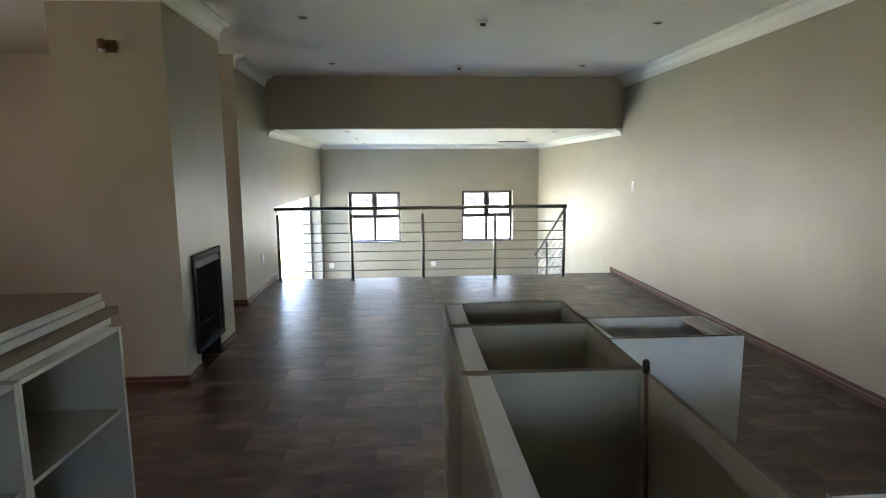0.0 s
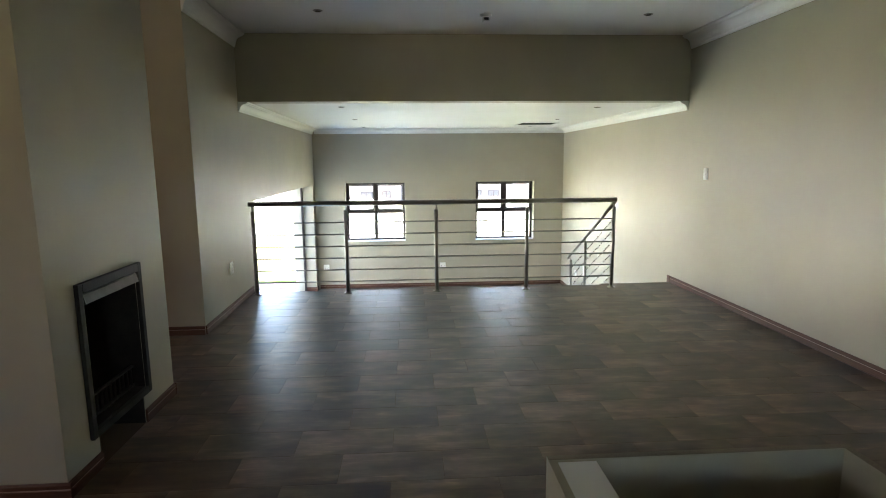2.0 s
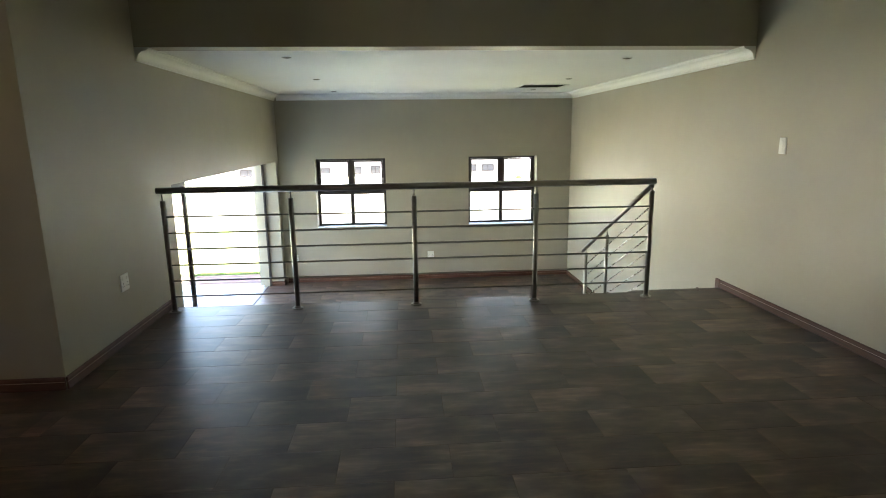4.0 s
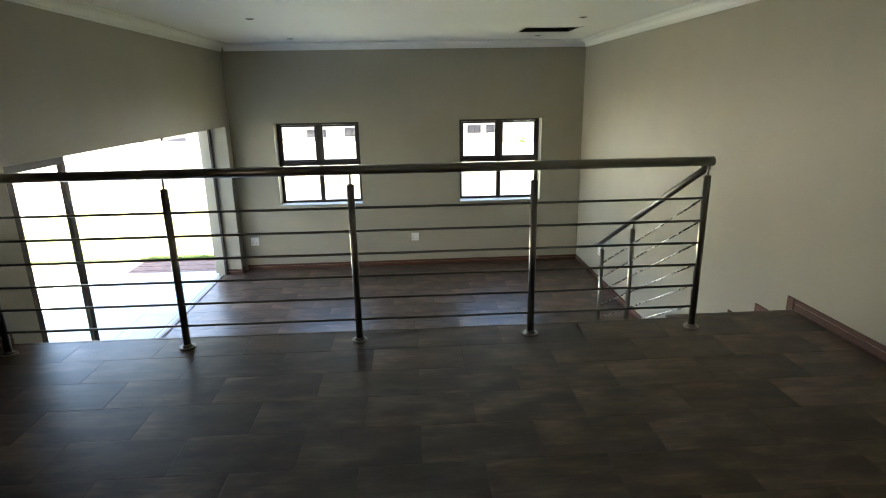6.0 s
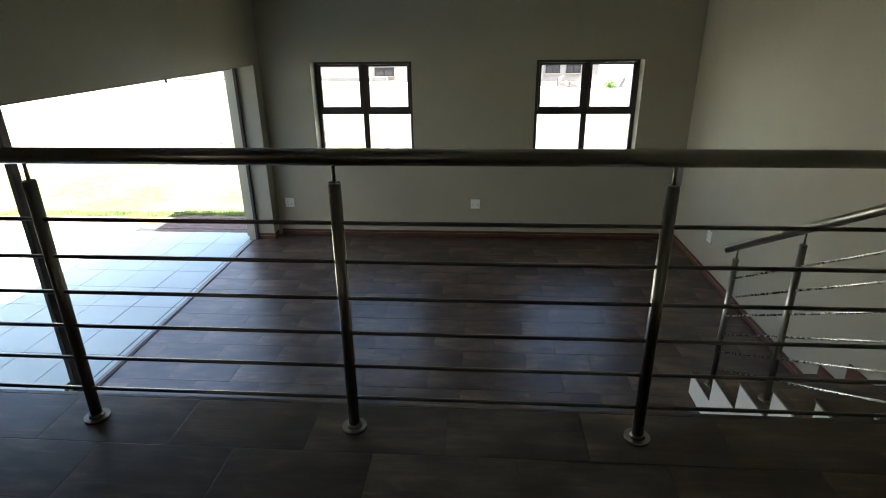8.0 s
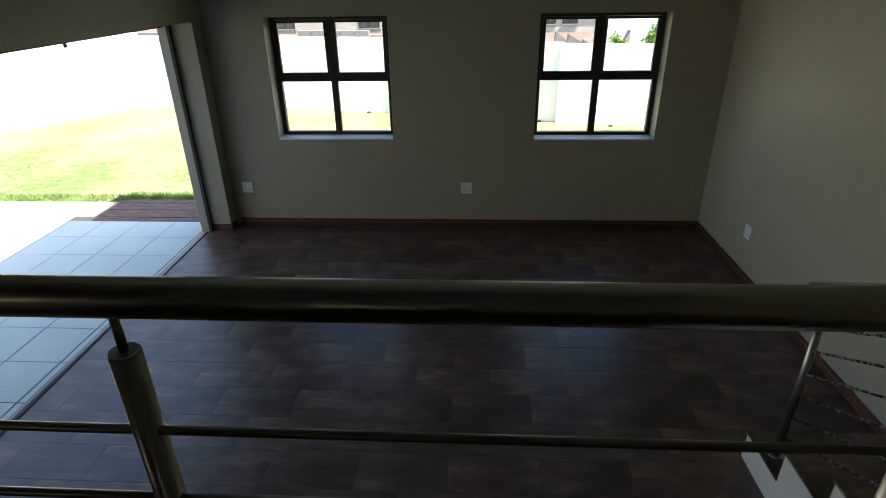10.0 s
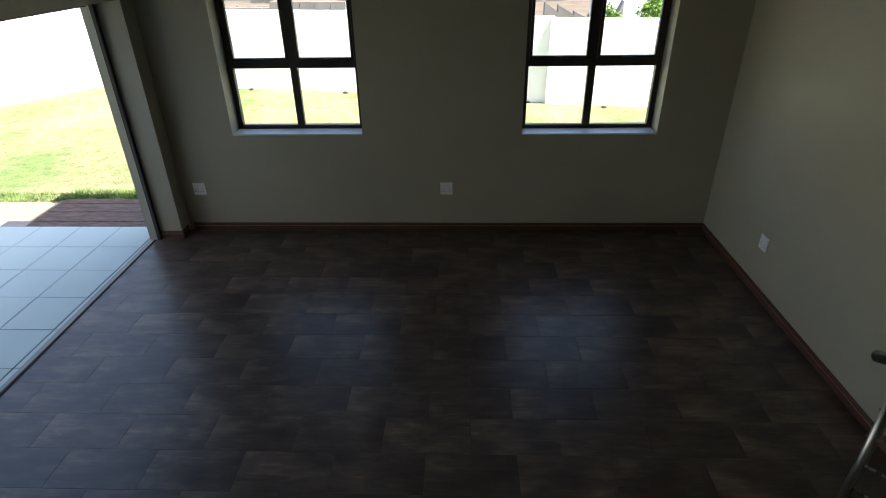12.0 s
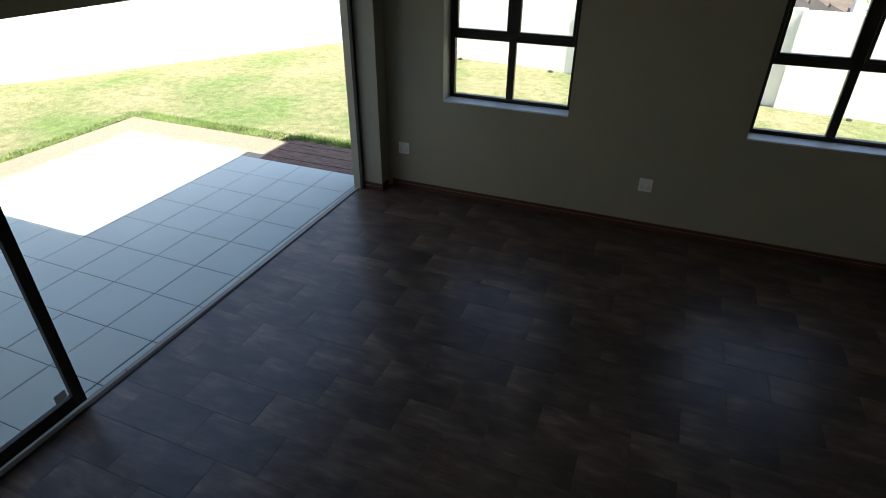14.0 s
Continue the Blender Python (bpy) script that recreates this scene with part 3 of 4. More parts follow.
cornice("cornice_chimney_front", CY1 - CY0 + 0.09, pose(CX, CY0 - 0.09, CEIL_U), 0.147, 0.112)
cornice("cornice_chimney_south", CX - CXL + 0.1, pose(CX + 0.1, CY0, CEIL_U, 0, 0, 90) @ Matrix.Diagonal((-1, 1, 1, 1)), 0.147, 0.1118)

# wall lamp on the chimney breast
wl = holder("wall_lamp")
tagged(wl, "small bronze wall lamp fixed to the chimney breast", "wall lamp")
part("backplate", cube(-2.335, -2.205, CY0 - 0.016, CY0 - 0.0005, 2.415, 2.50, 0.006), M_BRASS, wl)
part("arm", tube(bmesh.new(), (-2.27, CY0 - 0.016, 2.46), (-2.27, CY0 - 0.075, 2.455), 0.012, 12), M_BRASS, wl, smooth=True)
bm = tube(bmesh.new(), (-2.27, CY0 - 0.075, 2.425), (-2.27, CY0 - 0.075, 2.49), 0.030, 20, 0.022)
part("lamp_holder", bm, M_BRASS, wl, smooth=True)
bm = bmesh.new()
bmesh.ops.create_uvsphere(bm, u_segments=16, v_segments=10, radius=0.022, matrix=Matrix.Translation((-2.27, CY0 - 0.078, 2.418)))
part("bulb", bm, M_PLASTIC, wl, "frosted bulb", smooth=True)

# ---- sockets and switches ----


def socket(m, kind):
    o = holder(kind, m)
    w, h = (0.118, 0.124) if kind == "socket" else (0.078, 0.128)
    part("plate", cube(-w / 2, w / 2, -0.011, -0.0005, -h / 2, h / 2, 0.004), M_PLASTIC, o)
    if kind == "socket":
        tagged(o, "square white plastic double wall socket", "socket")
        for sx in (-0.03, 0.03):
            part("rocker", cube(sx - 0.011, sx + 0.011, -0.016, -0.0115, 0.022, 0.046, 0.002), M_PLASTIC, o)
            for dx_, dz_ in ((0, -0.004), (-0.011, -0.026), (0.011, -0.026)):
                part("pin_hole", tube(bmesh.new(), (sx + dx_, -0.0118, dz_), (sx + dx_, -0.0108, dz_), 0.0042, 10), M_DARKPL, o)
    else:
        tagged(o, "white plastic wall switch plate with rockers", "switch")
        for sz in (-0.024, 0.024):
            part("rocker", cube(-0.012, 0.012, -0.016, -0.0115, sz - 0.017, sz + 0.017, 0.002), M_PLASTIC, o)
    return o


socket(pose(-2.058, NORTH, -0.664), "socket")
socket(pose(0.385, NORTH, -0.662), "socket")
socket(pose(EAST, 4.084, -0.677, 0, 0, -90), "socket")
socket(LWM @ pose(0, -0.635 - WING, 0.443, 0, 0, 90), "socket")
socket(pose(EAST, -0.478, 1.356, 0, 0, -90), "switch")

# ---- ceiling fittings ----


def downlight(x, y, z):
    o = holder("downlight", pose(x, y, z))
    tagged(o, "round recessed downlight, chrome ring, switched off", "downlight", "recessed downlights")
    bm = tube(bmesh.new(), (0, 0, -0.006), (0, 0, -0.0005), 0.036, 28, 0.045)
    part("ring", bm, M_STEEL, o, smooth=True)
    part("lens", tube(bmesh.new(), (0, 0, -0.0075), (0, 0, -0.0062), 0.026, 24), M_LENS, o)
    return o


for x, y in ((-1.12, -0.93), (2.03, -0.88), (-1.09, -3.02), (2.06, -2.96), (-1.1, -5.1), (2.05, -5.1), (-1.1, -7.2), (2.05, -7.2)):
    downlight(x, y, CEIL_U)
for x, y in ((-1.11, 0.60), (2.11, 0.74), (-1.14, 2.61), (2.13, 2.73), (-1.155, 4.56), (2.07, 4.5)):
    downlight(x, y, CEIL_L)


def detector(x, y, z, turn):
    o = holder("ceiling_sensor", pose(x, y, z, 0, 0, turn))
    tagged(o, "small white plastic movement sensor on the ceiling", "sensor")
    part("base", tube(bmesh.new(), (0, 0, -0.022), (0, 0, -0.0005), 0.05, 24, 0.058), M_PLASTIC, o, smooth=True)
    part("body", cube(-0.035, 0.035, -0.03, 0.05, -0.062, -0.0225, 0.012), M_PLASTIC, o)
    part("sensor_window", cube(-0.022, 0.022, -0.0335, -0.0305, -0.055, -0.03, 0.001), M_DARKPL, o, "dark sensor window")
    return o


detector(0.46, -0.82, CEIL_U, 0)
detector(0.455, -2.98, CEIL_U, 15)
# trapdoor in the lower ceiling
hatch = holder("ceiling_hatch")
tagged(hatch, "dark open rectangular hatch in the white ceiling", "hatch")
bm = bmesh.new()
x0, x1, y0, y1 = HATCH
for q in ((x0 - 0.03, x1 + 0.03, y0 - 0.03, y0), (x0 - 0.03, x1 + 0.03, y1, y1 + 0.03), (x0 - 0.03, x0, y0, y1), (x1, x1 + 0.03, y0, y1)):
    box(bm, *q, CEIL_L - 0.008, CEIL_L - 0.0005)
part("hatch_frame", bm, M_CORNICE, hatch)
bm = bmesh.new()
for q in ((x0, x0 + 0.01, y0, y1), (x1 - 0.01, x1, y0, y1), (x0 + 0.01, x1 - 0.01, y0, y0 + 0.01), (x0 + 0.01, x1 - 0.01, y1 - 0.01, y1)):
    box(bm, *q, CEIL_L - 0.0004, CEIL_L + 0.13)
box(bm, x0, x1, y0, y1, CEIL_L + 0.132, CEIL_L + 0.142)
part("shaft", bm, M_SOOT_SHADE, hatch)

# ---- kitchen carcasses ----
T = 0.016


def base_unit(x0, x1, y0, y1, top, m_out, m_in, rail_side, label, panel_side=None):
    """Open-topped carcass on legs, with a top rail along one long side."""
    o = holder("base_cabinet")
    tagged(o, label, "cabinet", "unfinished kitchen cabinets")
    zb = 0.12
    part("side_panel", cube(x0, x1, y0, y0 + T, zb, top), m_in, o)
    part("side_panel", cube(x0, x1, y1 - T, y1, zb, top), m_in, o)
    part("back_panel", cube(x1 - T, x1, y0 + T + 0.0005, y1 - T - 0.0005, zb, top), m_out, o)
    part("front_panel", cube(x0, x0 + T, y0 + T + 0.0005, y1 - T - 0.0005, zb, top - 0.0005), m_out, o)
    part("bottom_panel", cube(x0 + T + 0.0005, x1 - T - 0.0005, y0 + T + 0.0005, y1 - T - 0.0005, zb, zb + T), m_in, o)
    if rail_side == "west":
        part("top_rail", cube(x0 + T + 0.0005, x0 + 0.092, y0 + T + 0.0005, y1 - T - 0.0005, top - T - 0.004, top - 0.004), M_MELAMINE_B, o, "white top rail")
    else:
        part("top_rail", cube(x1 - 0.10, x1 - T - 0.0005, y0 + T + 0.0005, y1 - T - 0.0005, top - T - 0.004, top - 0.004), M_MELAMINE_B, o, "white top rail")
    for x in (x0 + 0.06, x1 - 0.06):
        for y in (y0 + 0.06, y1 - 0.06):
            part("leg", tube(bmesh.new(), (x, y, 0.0005), (x, y, zb - 0.0005), 0.018, 12), M_DARKPL, o)
    bm = bmesh.new()
    for q in ((x0, x1, y0 + 0.001, y0 + T - 0.001), (x0, x1, y1 - T + 0.001, y1 - 0.001), (x1 - T + 0.001, x1 - 0.001, y0 + T, y1 - T)):
        box(bm, *q, top + 0.0004, top + 0.0016)
    part("raw_edge", bm, M_RIM, o, "unedged chipboard rim")
    return o


IX0, IX1, IT = -0.056, 0.548, 0.95
LBL = "open-topped grey-brown kitchen carcass with white top rail"
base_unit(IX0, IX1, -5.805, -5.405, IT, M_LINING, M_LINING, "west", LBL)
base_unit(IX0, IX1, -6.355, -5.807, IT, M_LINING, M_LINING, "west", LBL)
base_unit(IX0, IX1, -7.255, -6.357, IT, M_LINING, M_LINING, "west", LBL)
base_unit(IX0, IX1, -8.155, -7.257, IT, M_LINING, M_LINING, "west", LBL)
base_unit(0.553, 1.088, -6.045, -5.735, IT, M_MELAMINE_B, M_MELAMINE_B, "east", "open-topped bluish-white kitchen carcass beside the island")
base_unit(0.68, 1.28, -7.95, -7.0, 0.90, M_MELAMINE_B, M_MELAMINE_B, "east", "white melamine kitchen carcass near the wall")
pipe = holder("water_pipe")
tagged(pipe, "thin upright dark copper water pipe with black cap", "pipe")
part("tube", tube(bmesh.new(), (0.480, -6.62, 0.0005), (0.458, -6.575, 1.03), 0.0062, 12), M_PIPE, pipe, smooth=True)
bm = tube(bmesh.new(), (0.458, -6.575, 1.02), (0.457, -6.574, 1.052), 0.0105, 14)
tube(bm, (0.457, -6.574, 1.052), (0.4568, -6.574, 1.058), 0.0105, 14, 0.006)
part("cap", bm, M_DARKPL, pipe, smooth=True)


def shelf_unit(x0, x1, y0, y1, top, label):
    """Carcass open to the east, with one shelf."""
    o = holder("base_cabinet")
    tagged(o, label, "cabinet", "unfinished kitchen cabinets")
    zb = 0.12
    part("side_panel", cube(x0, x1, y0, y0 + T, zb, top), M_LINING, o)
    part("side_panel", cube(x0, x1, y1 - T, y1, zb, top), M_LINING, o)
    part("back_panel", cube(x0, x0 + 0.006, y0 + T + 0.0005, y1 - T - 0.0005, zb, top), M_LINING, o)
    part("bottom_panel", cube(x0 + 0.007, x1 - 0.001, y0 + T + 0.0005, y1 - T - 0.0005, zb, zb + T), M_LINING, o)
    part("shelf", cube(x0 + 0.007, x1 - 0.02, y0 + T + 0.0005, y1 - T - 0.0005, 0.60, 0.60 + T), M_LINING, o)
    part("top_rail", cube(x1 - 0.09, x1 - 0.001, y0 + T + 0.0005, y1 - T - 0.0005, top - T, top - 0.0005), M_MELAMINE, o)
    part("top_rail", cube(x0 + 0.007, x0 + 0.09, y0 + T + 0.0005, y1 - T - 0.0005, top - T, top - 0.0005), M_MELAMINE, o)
    for x in (x0 + 0.06, x1 - 0.08):
        for y in (y0 + 0.06, y1 - 0.06):
            part("leg", tube(bmesh.new(), (x, y, 0.0005), (x, y, zb - 0.0005), 0.018, 12), M_DARKPL, o)
    for ya in (y0, y1 - T):
        part("edge_strip", cube(x1 + 0.0003, x1 + 0.0015, ya, ya + T, zb, top), M_MELAMINE, o, "white edging strip")
    part("edge_strip", cube(x1 - 0.0197, x1 - 0.0185, y0 + T, y1 - T, 0.6, 0.6 + T), M_MELAMINE, o, "white edging strip")
    return o


for y1 in (-5.752, -6.370, -6.988, -7.606):
    shelf_unit(-1.985, -1.42, y1 - 0.616, y1, 0.97, "grey-lined carcass with white edges and one shelf, doors missing")
for z, th, xo, yo, m, lb in ((0.9712, 0.030, -1.47, -5.72, M_MELAMINE, "white-faced board with raw edge lying on the cabinets"),
                             (1.0022, 0.034, -1.462, -5.67, M_CHIP, "raw chipboard worktop offcut lying on the cabinets"),
                             (1.0372, 0.030, -1.50, -5.70, M_MELAMINE, "white laminated worktop lying loose on the stack"),
                             (1.0682, 0.034, -1.515, -5.695, M_CHIP, "raw chipboard worktop with white edging lying on the stack")):
    bd = link("loose_board", cube(-2.02, xo, -8.1, yo, z, z + th, 0.004), m)
    tagged(bd, lb, "board", "stacked boards")
    if m == M_CHIP and z > 1.05:
        part("edge_strip", cube(xo + 0.0005, xo + 0.003, -8.09, yo - 0.005, z + 0.003, z + th - 0.003), M_MELAMINE, bd, "white edging strip")

# ---- outside ----
GZ = -1.20
structure(link("ground", cube(-400, 400, -400, 400, GZ - 0.4, GZ), M_GRASS), "patchy sunlit lawn of green and dry grass", "lawn")
PZ = -1.148
patio = structure(link("patio", cube(-6.100, -2.3, WING + 0.25, 5.295, GZ + 0.001, PZ - 0.003), M_PATIO_GROUT), "pale grey square patio tiles with dark joints", "patio")
sill = structure(link("door_sill", cube(-2.541, -2.446, 0.5, 4.97, PZ - 0.01, LOW - 0.018), M_PATIO_GROUT), "narrow grey tiles on the sill beside the sliding track", "threshold")
strip = structure(link("threshold_strip", cube(-2.622, -2.543, 0.5, 5.29, PZ - 0.012, PZ - 0.003), M_PATIO_GROUT), "narrow grey tile strip along the door sill", "threshold")
apron = cube(-6.86, -6.104, WING + 0.25, 5.92, GZ + 0.001, PZ, 0.006)
box(apron, -6.1035, -4.3695, 5.299, 5.92, GZ + 0.001, PZ, 0.006)
structure(link("patio_apron", apron, M_APRON), "sandy cement apron round the patio tiles", "paving")
structure(link("apron_strip", cube(-4.367, -4.12, 5.30, 5.92, GZ + 0.001, PZ - 0.001, 0.004), M_APRON), "sandy concrete strip beside the deck", "paving")
deck = structure(link("deck", cube(-4.115, -2.5, 5.30, 6.01, GZ + 0.001, PZ - 0.03), M_SOOT_SHADE), "weathered dark brown timber deck boards", "deck")
for k in range(6):
    y = 5.303 + k * 0.118
    part("board", cube(-4.115, -2.5, y, y + 0.111, PZ - 0.029, PZ - 0.002 + 0.003 * (k % 2), 0.004), M_DECK, deck)


def straight_wall(name, a, b, top, th, label):
    a, b = Vector((*a, 0)), Vector((*b, 0))
    d = (b - a)
    L = d.length
    bm = cube(0, L, 0, th, GZ - 0.2, top, 0.006)
    o = link(name, bm, M_OUT_WALL)
    o.matrix_world = Matrix.Translation(a) @ Matrix.Rotation(math.atan2(d.y, d.x), 4, 'Z')
    return structure(o, label, "boundary wall")


# the wall comes forward by a hand's breadth at every bay
straight_wall("boundary_wall_north", (-7.15, 12.2), (-1.18, 11.283), 0.325, 0.2, "sunlit off-white plastered garden wall")
straight_wall("boundary_wall_north_middle", (-1.29, 11.215), (2.10, 10.41), 0.29, 0.2, "sunlit off-white plastered garden wall, middle bay")
straight_wall("boundary_wall_northeast", (2.04, 10.31), (14.4, 8.46), 0.278, 0.2, "sunlit off-white plastered garden wall, last bay")
straight_wall("boundary_wall_west", (-13.26, 1.64), (-7.04, 12.22), 0.40, 0.2, "sunlit off-white plastered garden wall")
straight_wall("boundary_wall_southwest", (-13.26, -20), (-13.24, 1.74), 0.40, 0.2, "sunlit off-white plastered garden wall")

rng = np.random.default_rng(5)


def blades(name, n, x0, x1, y0, y1, h, m, label="longer green grass along the paving edge"):
    """Loose blades of grass in one mesh."""
    x = rng.uniform(x0, x1, n)
    y = rng.uniform(y0, y1, n)
    keep = ~((x > -6.86) & (y < 5.925)) & ~((x > -4.13) & (y < 6.02)) & (y < 11.1 - 0.155 * x) & (y < 10.95 - 0.235 * x)
    x, y = x[keep], y[keep]
    n = len(x)
    a = rng.uniform(0, 6.283, n)
    hh = h * rng.uniform(0.4, 1.0, n)
    w = 0.006 + 0.006 * rng.random(n)
    lean = rng.uniform(-0.6, 0.6, (n, 2)) * hh[:, None]
    v = np.empty((n, 3, 3))
    v[:, 0] = np.stack([x - w * np.cos(a), y - w * np.sin(a), np.full(n, GZ)], 1)
    v[:, 1] = np.stack([x + w * np.cos(a), y + w * np.sin(a), np.full(n, GZ)], 1)
    v[:, 2] = np.stack([x + lean[:, 0], y + lean[:, 1], GZ + hh], 1)
    me = bpy.data.meshes.new(name)
    me.from_pydata(v.reshape(-1, 3).tolist(), [], np.arange(3 * n).reshape(-1, 3).tolist())
    me.materials.append(m)
    return tagged(new(name, me), label, "grass", kind="stuff")


def turf(name, x0, x1, y0, y1, step):
    """Uneven mown turf: a fine grid whose height wanders by a centimetre or two."""
    xs, ys = np.arange(x0, x1, step), np.arange(y0, y1, step)
    gx, gy = np.meshgrid(xs, ys)
    h = GZ + 0.022 + rng.uniform(0, 0.016, gx.shape) + 0.012 * np.sin(gx * 2.1 + np.sin(gy * 1.3)) * np.cos(gy * 1.7)
    v = np.stack([gx + rng.uniform(-0.3, 0.3, gx.shape) * step, gy + rng.uniform(-0.3, 0.3, gx.shape) * step, h], -1).reshape(-1, 3)
    nx, ny = len(xs), len(ys)
    i0 = (np.arange(ny - 1)[:, None] * nx + np.arange(nx - 1)).ravel()
    f = np.stack([i0, i0 + 1, i0 + nx + 1, i0 + nx], 1)
    me = bpy.data.meshes.new(name)
    me.from_pydata(v.tolist(), [], f.tolist())
    me.shade_smooth()
    me.materials.append(M_GRASS)
    return tagged(new(name, me), "short uneven lawn grass, green and straw-coloured", "grass", kind="stuff")


turf("lawn_turf", -13.1, -6.865, -1.0, 12.2, 0.06)
turf("lawn_turf", -6.95, -4.10, 5.925, 6.13, 0.05)
turf("lawn_turf", -6.95, 5.5, 6.02, 12.2, 0.06)
blades("grass_edge", 4200, -4.15, -2.2, 6.03, 6.28, 0.10, M_GRASSBLADE)
blades("grass_edge", 5200, -6.95, -4.1, 5.925, 6.20, 0.09, M_GRASSBLADE)
blades("grass_edge", 5200, -7.10, -6.865, 1.0, 6.10, 0.09, M_GRASSBLADE)

LAWN = "short tufts of green and straw-coloured lawn grass"
blades("lawn_grass", 30000, -11.5, -2.0, 6.0, 11.9, 0.050, M_GRASS, LAWN)
blades("lawn_grass", 9000, -11.5, -6.87, 1.5, 6.1, 0.050, M_GRASS, LAWN)
blades("lawn_grass", 8000, -2.0, 4.6, 8.4, 11.3, 0.050, M_GRASS, LAWN)

# a few dark stones along the garden wall
def stone_mesh(r, seed):
    bm = bmesh.new()
    bmesh.ops.create_icosphere(bm, subdivisions=2, radius=r)
    for v in bm.verts:
        v.co *= 0.8 + 0.45 * noise.noise(v.co / r * 1.3 + Vector((seed, seed, 0)))
        v.co.z *= 0.7
    return bm


for x, y in ((-3.80, 11.60), (-1.79, 11.26), (3.05, 10.06), (1.75, 10.45), (-6.1, 11.8)):
    st = link("stone", stone_mesh(0.055, x), M_DARKSTONE)
    st.location = (x, y, GZ + 0.03)
    tagged(st, "small dark stone lying on the lawn by the wall", "stone")


def rubble(name, cx, cy, sx, sy, hgt, n, label):
    """A heap of broken stone, one mesh."""
    vs, fs = [], []
    base = bmesh.new()
    bmesh.ops.create_icosphere(base, subdivisions=1, radius=1)
    bv = np.array([v.co[:] for v in base.verts])
    base.verts.index_update()
    bf = [[v.index for v in f.verts] for f in base.faces]
    base.free()
    for k in range(n):
        u, w = rng.normal(0, 0.42, 2)
        x, y = cx + u * sx, cy + w * sy
        z = GZ + hgt * math.exp(-(u * u + w * w) * 2.2) * rng.uniform(0.3, 1.0)
        r = rng.uniform(0.10, 0.42)
        jit = bv * (r * rng.uniform(0.6, 1.3, 3)) * rng.uniform(0.75, 1.2, (len(bv), 1)) + (x, y, z)
        o = len(vs)
        vs.extend(jit.tolist())
        fs.extend([[i + o for i in f] for f in bf])
    me = bpy.data.meshes.new(name)
    me.from_pydata(vs, [], fs)
    me.materials.append(M_STONE)
    return tagged(new(name, me), label, "rubble", kind="stuff")


rubble("rubble_heap", -5, 20, 6, 1.6, 0.55, 420, "heap of broken brown building rubble and stones")
rubble("rubble_heap", 1.7, 18, 1.0, 0.9, 0.95, 150, "heap of broken brown building rubble and stones")


def terrace(x0, x1, y, z0, z1, turn, label):
    """Dry-laid stone terrace wall in courses."""
    o = holder("terrace_wall", pose((x0 + x1) / 2, y, 0, 0, 0, turn))
    tagged(o, label, "terrace wall")
    h = (z1 - z0) / 3
    for c in range(3):
        x = -(x1 - x0) / 2
        bm = bmesh.new()
        while x < (x1 - x0) / 2:
            w = random.uniform(0.4, 0.9)
            box(bm, x, x + w - 0.03, random.uniform(-0.06, 0.0), 0.5, z0 + c * h, z0 + (c + 1) * h - 0.03, 0.03)
            x += w
        part("course", bm, M_STONE, o)
    return o


terrace(-18, 0.5, 23.5, GZ - 0.1, GZ + 0.55, 3, "low grey-brown stone terrace wall")
terrace(-26, 2, 40, GZ - 0.1, GZ + 2.2, -4, "low grey-brown stone terrace wall")


def house(x, y, w, d, h, turn, openings, label):
    """Plain plastered house: walls, pitched roof and dark-framed windows at (centre, half width, sill, head)."""
    o = holder("house", pose(x, y, GZ, 0, 0, turn))
    tagged(o, label, "house")
    part("wall", cube(-w / 2, w / 2, 0, d, 0, h), M_FACADE, o)
    roof = prism([(-0.6, h + 0.001), (d + 0.6, h + 0.001), (d / 2, h + d * 0.28)], "x", -w / 2 - 0.5, w / 2 + 0.5)
    part("roof", roof, M_ROOF, o, "dark tiled pitched roof")
    for cx, hw, z0, z1 in openings:
        f = bmesh.new()
        for q in ((cx - hw, cx - hw + 0.05, z0, z1), (cx + hw - 0.05, cx + hw, z0, z1), (cx - hw + 0.05, cx + hw - 0.05, z0, z0 + 0.05),
                  (cx - hw + 0.05, cx + hw - 0.05, z1 - 0.05, z1), (cx - 0.02, cx + 0.02, z0 + 0.05, z1 - 0.05)):
            box(f, q[0], q[1], -0.06, -0.001, q[2], q[3])
        wn_ = part("window", f, M_BRONZE, o)
        part("pane", cube(cx - hw + 0.05, cx + hw - 0.05, -0.02, -0.005, z0 + 0.05, z1 - 0.05), M_FAR_PANE, wn_)
        part("sill", cube(cx - hw - 0.06, cx + hw + 0.06, -0.1, -0.001, z0 - 0.06, z0 - 0.002), M_BLOCK, wn_)
    return o


house(6.0, 30, 11.0, 8, 3.0, 0, [(-1.85, 0.38, 0.42, 0.86), (-0.75, 0.38, 0.42, 0.86), (1.6, 0.5, 0.42, 0.95)], "pale plastered single-storey house with dark windows and roof")
house(-6.5, 31, 12.6, 8, 3.2, 2, [(-3.2, 0.5, 0.25, 0.7), (1.3, 0.55, 0.25, 0.72), (3.4, 0.42, 0.3, 0.78), (4.7, 0.3, 0.3, 0.8)], "plastered single-storey house with dark roof behind a terrace")
house(-30, 34, 14, 9, 3.2, 30, [(-4, 0.65, 0.8, 2.0), (0, 0.65, 0.8, 2.0), (4, 0.65, 0.8, 2.0)], "plastered single-storey house with dark roof beyond the garden")
